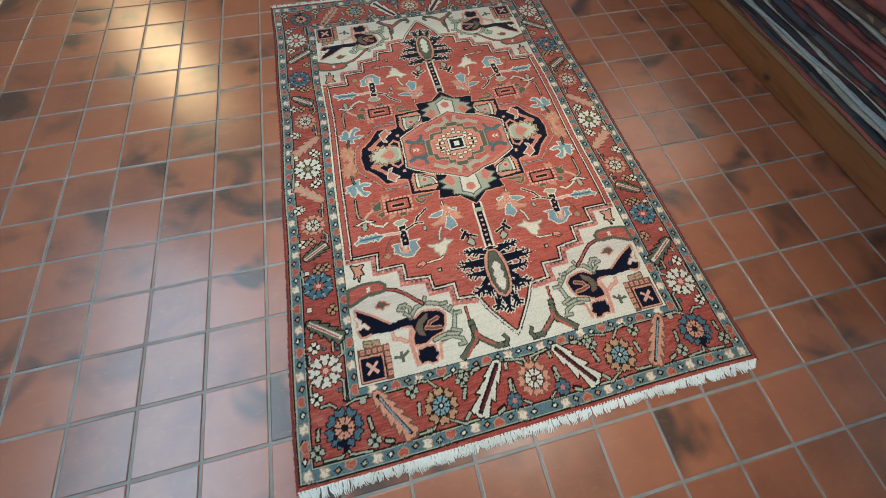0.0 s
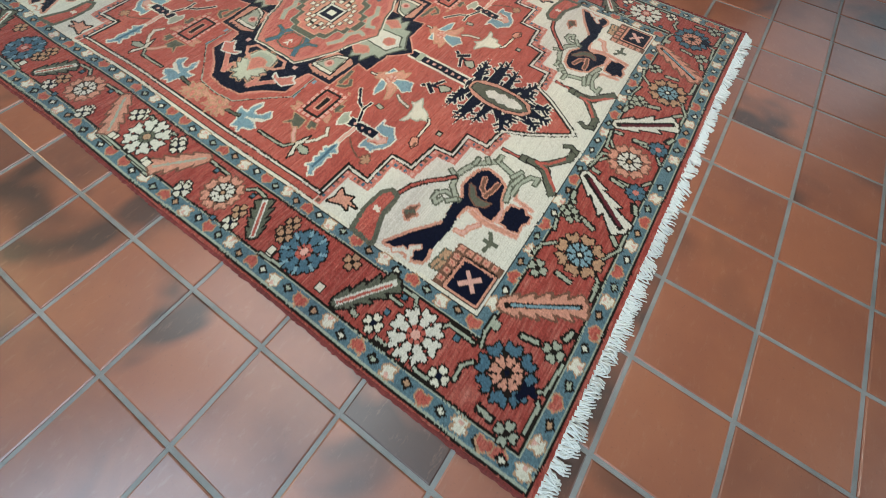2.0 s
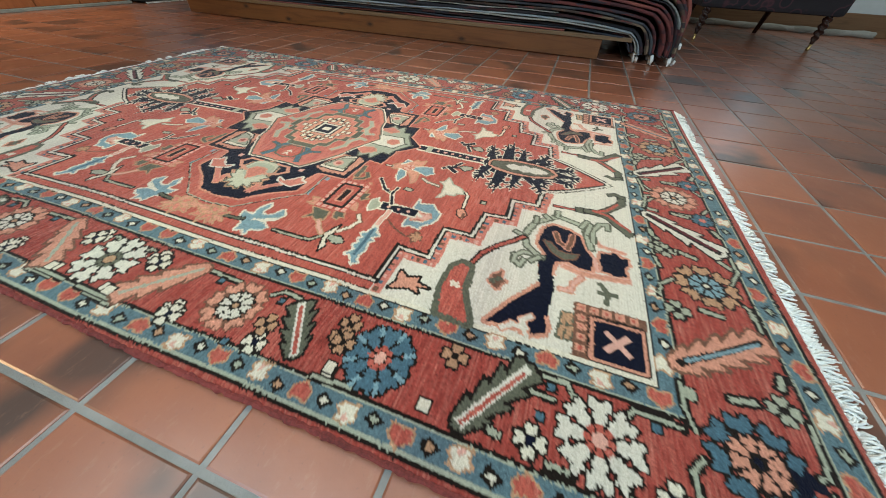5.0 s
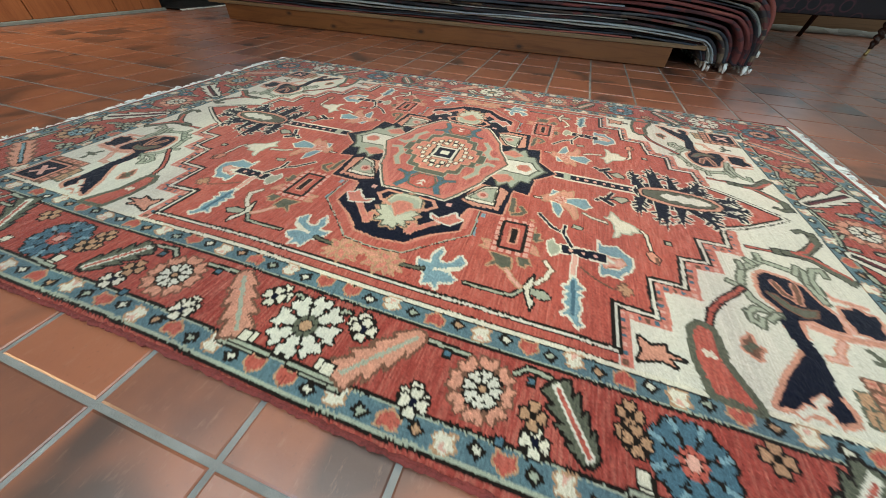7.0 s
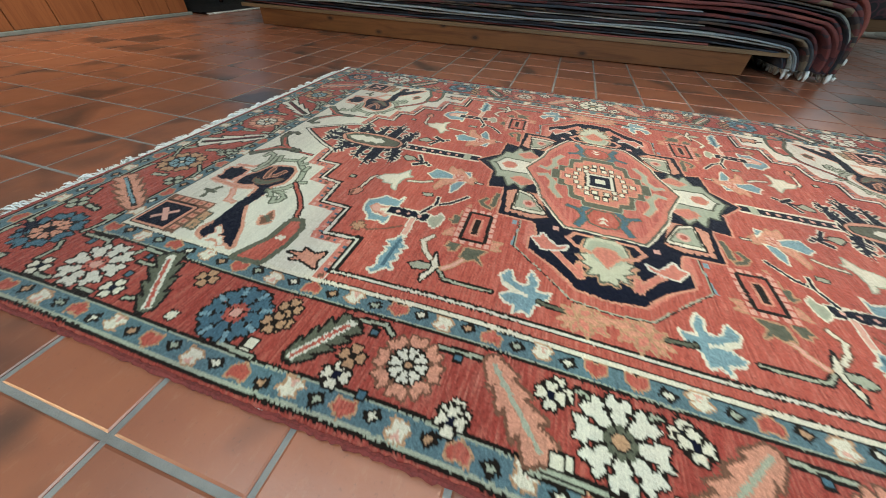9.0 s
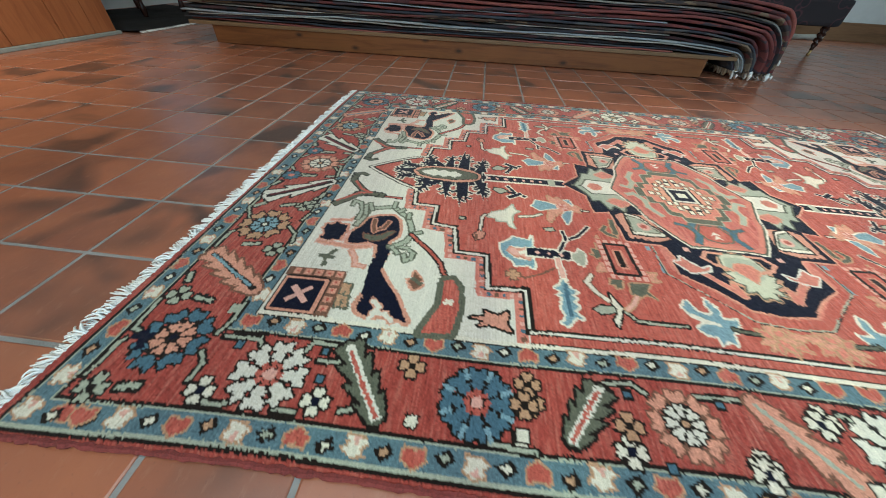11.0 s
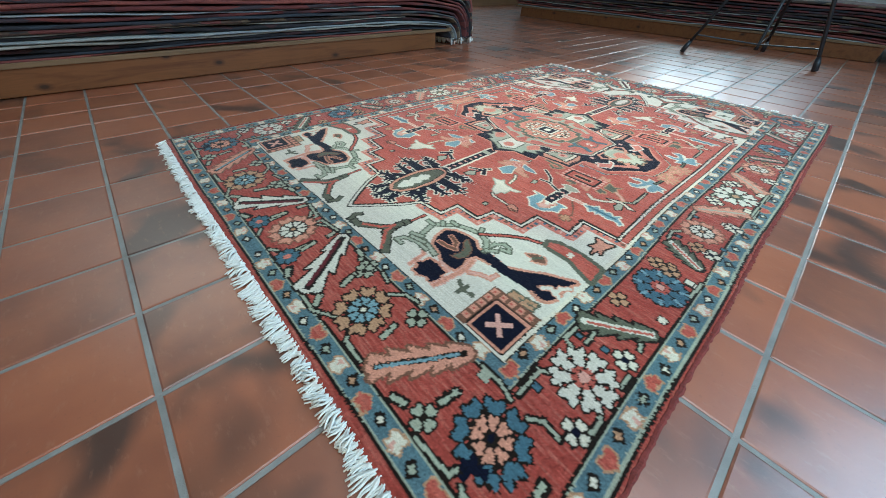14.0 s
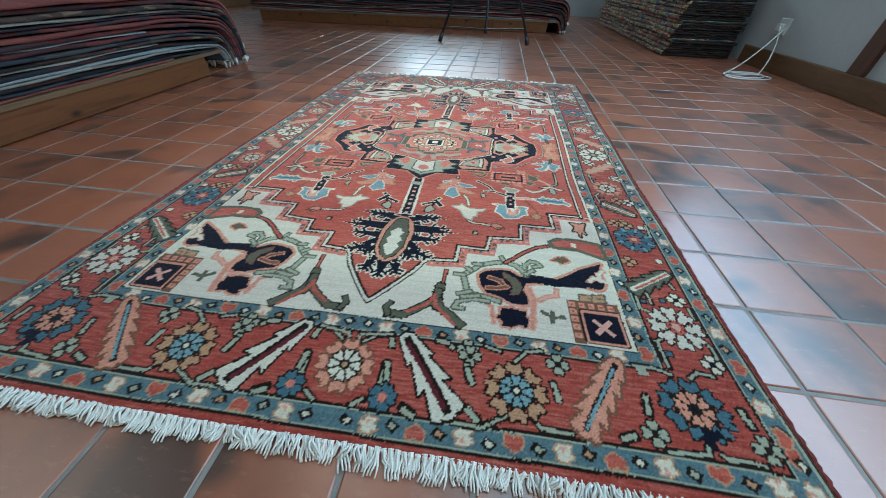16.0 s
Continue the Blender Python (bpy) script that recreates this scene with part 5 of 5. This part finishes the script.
for i, (th, mat, hang) in enumerate(FAR_LAYERS):
    word = {WOOL_GREY: "pale grey", WOOL_RUST: "rust red", WOOL_MAROON: "maroon", WOOL_CREAM: "cream", WOOL_BROWN: "brown", WOOL_NAVY: "dark navy"}[mat]
    r = piled_rug(3.85 + 0.004 * ((i * 3) % 4), 5.22, 0, 3.20 + 0.02 * (i % 3), z + th / 2 + 0.001, th, mat, COTTON if i % 3 == 2 else None, hang, word + " wool rug in the long pile", i + 40, -0.93 - 0.006 * i if hang else -0.6, 0.03)
    r.matrix_basis = pose(0, 0, 0, 0, 0, -90)
    r["group"] = "rugs piled on the far platform"
    z += th + 0.0015


# ---- pile of folded rugs by the wall ----
def folded_rug(x0, x1, y0, y1, z0, thick, seed):
    """A folded rug with its rounded fold facing +x and dark cut ends."""
    rnd = random.Random(seed)
    prof = []
    r = thick / 2
    for i in range(7):
        a = -math.pi / 2 + math.pi * i / 6
        prof.append((x1 - r + r * math.cos(a), z0 + r + r * math.sin(a)))
    prof = [(x0, z0)] + prof + [(x0, z0 + thick)]
    bm = bmesh.new()
    rings = []
    n = 40
    for j in range(n + 1):
        y = y0 + (y1 - y0) * j / n
        dx = 0.010 * math.sin(y * 6 + seed) + rnd.uniform(-0.004, 0.004)
        dz = 0.003 * math.sin(y * 4 + seed * 2)
        rings.append([bm.verts.new((px + (dx if k else 0), y, max(0.001, pz + dz))) for k, (px, pz) in enumerate(prof)])
    for a, b in zip(rings, rings[1:]):
        for k in range(len(prof) - 1):
            bm.faces.new((a[k], b[k], b[k + 1], a[k + 1]))
    bm.faces.new(rings[0])
    bm.faces.new(rings[-1][::-1])
    rug = tagged(empty("folded_rug"), "many-coloured wool rug folded in a tall pile" if seed % 4 else "greenish patterned wool rug folded in a tall pile", "rug", "folded rugs piled by the wall")
    part("fold", bm, WOOL_MIXED, rug, smooth=True)
    bm = bmesh.new()
    for q in range(2):
        pts = [(x0 + (x1 - x0 - 0.01) * i / 14, y1 + 0.004 + rnd.uniform(-0.004, 0.008), z0 + thick * (0.28 + 0.45 * q) + rnd.uniform(-0.003, 0.003)) for i in range(15)]
        tube(bm, pts, thick * 0.25, 6)
    part("cut_edge", bm, WOOL_DARK, rug, "dark brown cut edge", True)
    return rug


for i in range(15):
    folded_rug(-2.46 + 0.01 * (i % 3), -1.84 - 0.012 * (i % 4) - 0.003 * i, -5.6, -2.62 + 0.014 * ((i * 5) % 4), 0.002 + 0.0365 * i, 0.036, i)


# ---- things by the white wall ----
def extension_cable():
    bm = bmesh.new()
    pts = []
    for i in range(13):
        f = i / 12
        pts.append((-2.50 + 0.14 * f * f, -2.20 + 0.28 * f, 0.30 * (1 - f) ** 1.2 + 0.006))
    for i in range(1, 50):
        a = 2 * math.pi * i / 24.0
        pts.append((-2.20 + 0.16 * math.cos(a * 0.98) + 0.02 * math.sin(i * 0.4), -1.80 + 0.11 * math.sin(a) - 0.02 * (i > 24), 0.007 + 0.006 * (i > 22)))
    for i in range(1, 13):
        f = i / 12
        pts.append((-2.06 - 0.46 * f, -1.86 - 0.30 * f, 0.010 + 0.29 * f ** 1.6))
    tube(bm, pts, 0.0055, 8)
    cable = tagged(empty("extension_cable"), "white extension cable coiled loosely on the floor", "cable")
    part("cord", bm, CABLE, cable, smooth=True)
    return cable


extension_cable()
socket = tagged(empty("wall_socket"), "white wall socket on the plaster", "socket")
part("plate", boxes(((X0, -2.29, 0.25), (X0 + 0.012, -2.17, 0.36)), bevel=0.004), CABLE, socket)
part("plug", boxes(((X0 + 0.012, -2.255, 0.275), (X0 + 0.05, -2.205, 0.325)), bevel=0.008), CABLE, socket)


def hanging_textile():
    bm = bmesh.new()
    n, m = 26, 16
    grid = []
    for i in range(n + 1):
        y = -1.20 + 0.85 * i / n
        row = []
        for j in range(m + 1):
            zz = 0.37 + 0.03 * math.sin(y * 9) + (0.60 - 0.37 - 0.03 * math.sin(y * 9)) * j / m
            row.append(bm.verts.new((X0 + 0.05 + 0.022 * math.sin(y * 28 + 0.6 * j / m) + 0.01 * math.sin(y * 11), y, zz)))
        grid.append(row)
    for i in range(n):
        for j in range(m):
            bm.faces.new((grid[i][j], grid[i + 1][j], grid[i + 1][j + 1], grid[i][j + 1]))
    bmesh.ops.solidify(bm, geom=bm.faces[:], thickness=0.008)
    cloth = tagged(empty("hanging_textile"), "black woven textile hanging below the window sill", "textile")
    part("cloth", bm, WOOL_NAVY, cloth, smooth=True)
    part("rod", tube(bmesh.new(), [(X0 + 0.04, -1.23, 0.60), (X0 + 0.04, -0.32, 0.60)], 0.012, 10), TURNED, cloth)
    return cloth


hanging_textile()


# ---- tripod ----
def build_tripod():
    t = tagged(empty("tripod"), "black metal tripod standing on the tiles", "tripod")
    top = Vector((-0.08, -3.08, 1.30))
    for foot in ((0.40, -2.76, 0.012), (-0.545, -2.82, 0.012), (-0.06, -3.62, 0.012)):
        f = Vector(foot)
        leg = part("leg", tube(bmesh.new(), [f.lerp(top, 0.02), f.lerp(top, 0.5), f.lerp(top, 0.52), top], [0.013, 0.013, 0.018, 0.018], 10), BLACK_METAL, t, smooth=True)
        part("rubber_foot", tube(bmesh.new(), [f - Vector((0, 0, 0.010)), f.lerp(top, 0.03), f.lerp(top, 0.06)], [0.020, 0.021, 0.016], 10), BLACK_METAL, leg, smooth=True)
        part("brace", tube(bmesh.new(), [f.lerp(top, 0.10), (top.x, top.y, 0.10)], 0.006, 6), BLACK_METAL, t)
    part("column", tube(bmesh.new(), [(top.x, top.y, 0.06), (top.x, top.y, 0.09), (top.x, top.y, 1.34)], [0.018, 0.012, 0.012], 10), BLACK_METAL, t, smooth=True)
    part("head", boxes(((top.x - 0.04, top.y - 0.04, 1.34), (top.x + 0.04, top.y + 0.04, 1.42)), bevel=0.01), BLACK_METAL, t)
    return t


build_tripod()


# ---- upholstered armchair ----
def fabric_material():
    m = Nodes("dark_patterned_upholstery")
    p = m.coords("Object", (1, 1, 1))
    v = m.node("ShaderNodeTexVoronoi", Vector=p, Scale=11.0)
    edge = m.ramp(v.outputs["Distance"], [(0.36, (0.010, 0.007, 0.010)), (0.44, (0.075, 0.022, 0.028)), (0.52, (0.016, 0.010, 0.012))])
    fibre = m.noise(p, 260.0, 3.0)
    m.bump(fibre, 0.5, 0.003)
    return m.out(Base_Color=m.mix(m.span(fibre, 0, 0.4), edge, lin(0.01, 0.008, 0.01)), Roughness=0.9)


UPHOLSTERY = fabric_material()
BRASS = plain_material("worn_brass", (0.45, 0.30, 0.12), 0.35, 90.0, 0.2, 0.1, 1.0)


def twisted_leg(bm, foot, height):
    pts, rad = [], []
    n = 60
    for i in range(n + 1):
        f = i / n
        pts.append((foot[0], foot[1], 0.045 + (height - 0.045) * f))
        rad.append(0.013 + 0.014 * min(1.0, f * 3.0))
    tube(bm, pts, rad, 14, lambda i, a: 1.0 + 0.24 * math.sin(2 * a + i * 0.55) * min(1.0, i / 10))
    return bm


def build_armchair():
    c = tagged(empty("armchair"), "dark patterned armchair on barley-twist wooden legs", "chair")
    for foot in ((3.14, -2.57), (3.12, -1.70)):
        leg = part("leg", twisted_leg(bmesh.new(), foot, 0.27), TURNED, c, "dark barley-twist leg", True)
        part("castor", tube(bmesh.new(), [(*foot, 0.0), (*foot, 0.012), (*foot, 0.022), (*foot, 0.05)], [0.012, 0.015, 0.010, 0.011], 12), BRASS, leg, "small brass castor", True)
    for foot in ((4.12, -2.48), (4.12, -1.79)):
        part("leg", tube(bmesh.new(), [(foot[0], foot[1], 0.0), (foot[0] - 0.10, foot[1], 0.27)], [0.020, 0.028], 8), TURNED, c, "plain raked back leg")
    part("seat", boxes(((3.08, -2.64, 0.235), (4.10, -1.63, 0.44)), bevel=0.03), UPHOLSTERY, c)
    part("backrest", boxes(((3.92, -2.62, 0.44), (4.12, -1.65, 1.02)), bevel=0.04), UPHOLSTERY, c)
    for y in (-2.63, -1.75):
        part("armrest", boxes(((3.12, y, 0.44), (3.92, y + 0.11, 0.62)), bevel=0.03), UPHOLSTERY, c)
    return c


build_armchair()


def fringe_strip():
    # a flat whitish fringe strip on the floor, modelled as a thin tube
    bm = bmesh.new()
    pts = [(4.52 + 0.03 * math.sin(i * 0.9), -3.7 + 2.9 * i / 30, 0.032 + 0.003 * math.sin(i * 1.3)) for i in range(31)]
    tube(bm, pts, [0.030 + 0.005 * math.sin(i * 2.1) for i in range(31)], 12)
    r = tagged(empty("fringe_strip"), "thin pale fringe strip lying along the skirting board", "rug")
    part("roll", bm, WOOL_CREAM, r, smooth=True)
    return r


fringe_strip()

# ---- panelled counter and what stands behind it ----
counter = tagged(empty("panelled_counter"), "red-brown boarded counter on a grey plinth", "counter")
part("plinth", boxes(((-2.5, 3.33, 0.0), (1.78, 3.80, 0.022)), bevel=0.004), plain_material("grey_plinth", (0.20, 0.20, 0.17), 0.8, 30.0, 0.25, 0.3), counter, "grey plinth")
board_widths = (0.26, 0.31, 0.22, 0.28, 0.34, 0.24)
bx, i = -2.5, 0
while bx < 1.75:
    w = min(board_widths[i % 6], 1.76 - bx)
    part("board", boxes(((bx + 0.003, 3.345 + 0.003 * (i % 2), 0.022), (bx + w - 0.003, 3.80, 0.88)), bevel=0.004), PANEL, counter)
    bx, i = bx + w, i + 1
part("worktop", boxes(((-2.5, 3.30, 0.88), (1.80, 3.84, 0.92)), bevel=0.006), PANEL, counter)


def floor_rug():
    bm = bmesh.new()
    n, m = 22, 14
    rows = []
    for i in range(n + 1):
        x = 1.84 + 1.75 * i / n
        rows.append([bm.verts.new((x, 3.24 + 0.012 * math.sin(x * 14) * (j == 0) + 1.2 * j / m, 0.016 + 0.004 * math.sin(x * 5 + j))) for j in range(m + 1)])
    for a, b in zip(rows, rows[1:]):
        for j in range(m):
            bm.faces.new((a[j], b[j], b[j + 1], a[j + 1]))
    bmesh.ops.solidify(bm, geom=bm.faces[:], thickness=0.012)
    r = tagged(empty("floor_rug"), "dark rug with a thin pale fringe on the tiles", "rug")
    part("weave", bm, WOOL_DARK, r)
    bm = bmesh.new()
    rnd = random.Random(8)
    for i in range(90):
        x = 1.85 + 1.73 * i / 89
        tube(bm, [(x, 3.245, 0.010), (x + rnd.uniform(-0.01, 0.01), 3.225 - rnd.uniform(0, 0.012), 0.005)], 0.004, 5)
    part("fringe", bm, COTTON, r, "thin pale fringe")
    return r


floor_rug()


def side_table():
    t = tagged(empty("side_table"), "dark wooden side table with turned legs", "table")
    for x in (2.55, 3.05):
        for y in (3.78, 4.28):
            pts = [(x, y, 0.016 + 0.6 * k / 30) for k in range(31)]
            part("leg", tube(bmesh.new(), pts, [0.016 + 0.010 * abs(math.sin(k * 0.55)) * (k < 26) + 0.012 * (k >= 26) for k in range(31)], 12), TURNED, t, smooth=True)
    part("tabletop", boxes(((2.48, 3.70, 0.616), (3.12, 4.36, 0.65)), bevel=0.008), TURNED, t)
    return t


side_table()

# ---- tiled floor ----
floor = tagged(part("floor", boxes(((X0 - 0.2, Y0 - 0.2, -0.08), (X1 + 0.2, Y1 + 0.2, -0.0028))), GROUT), "terracotta tiled floor with grey cement joints", "floor", kind="structure")
TURN = 0.003  # the tiles lie slightly askew of the walls
PX, PY, GX, GY, JOINT = 0.2004, 0.2004, -0.860, -1.019, 0.0066


def tile_shape(seed, at=(0.0, 0.0)):
    """Corners of one tile: a flat face, a worn rounded edge and sides."""
    rnd = random.Random(seed)
    tilt = [rnd.uniform(-0.0006, 0.0) for _ in range(4)]
    hx, hy = (PX - JOINT) / 2, (PY - JOINT) / 2
    verts, faces = [], []
    for inset, zz in ((0.0036, 0.0), (0.0010, -0.0013), (0.0, -0.006)):
        for k, (sx, sy) in enumerate(((-1, -1), (1, -1), (1, 1), (-1, 1))):
            verts.append((at[0] + sx * (hx - inset + rnd.uniform(-0.0008, 0.0)), at[1] + sy * (hy - inset + rnd.uniform(-0.0008, 0.0)), zz + tilt[k]))
    faces.append((0, 1, 2, 3))
    for ring in (0, 4):
        for k in range(4):
            faces.append((ring + k, ring + 4 + k, ring + 4 + (k + 1) % 4, ring + (k + 1) % 4))
    return verts, faces


tile_meshes = []
for s in range(8):
    me = bpy.data.meshes.new("tile")
    me.from_pydata(*[tile_shape(s)[0], [], tile_shape(s)[1]])
    me.materials.append(TILE)
    tile_meshes.append(me)
far_v, far_f, count = [], [], 0
rnd = random.Random(21)
for i in range(math.floor((X0 - GX) / PX), math.ceil((X1 - GX) / PX)):
    for j in range(math.floor((Y0 - GY) / PY), math.ceil((Y1 - GY) / PY)):
        px, py = GX + (i + 0.5) * PX, GY + (j + 0.5) * PY
        cx, cy = GX + (px - GX) + TURN * py, py - TURN * (px - GX)
        under = abs(cx) < HALF_W - 0.12 and abs(cy) < HALF_L - 0.12
        if under:
            continue
        if -2.0 < cx < 1.68 and -1.7 < cy < 1.95 and count < 300:
            ob = new("tile", tile_meshes[rnd.randrange(8)])
            ob.parent = floor
            ob.matrix_basis = pose(cx, cy, -0.0002, 0, 0, 180 * rnd.randrange(2) - math.degrees(TURN))
            count += 1
        else:
            v, f = tile_shape(rnd.randrange(10 ** 6), (cx, cy))
            far_f += [tuple(a + len(far_v) for a in q) for q in f]
            far_v += v
me = bpy.data.meshes.new("tiles")
me.from_pydata(far_v, [], far_f)
me.materials.append(TILE_FAR)
tiles = new("tiles", me)
tiles.parent = floor
tagged(tiles, "terracotta tiles", kind="stuff")
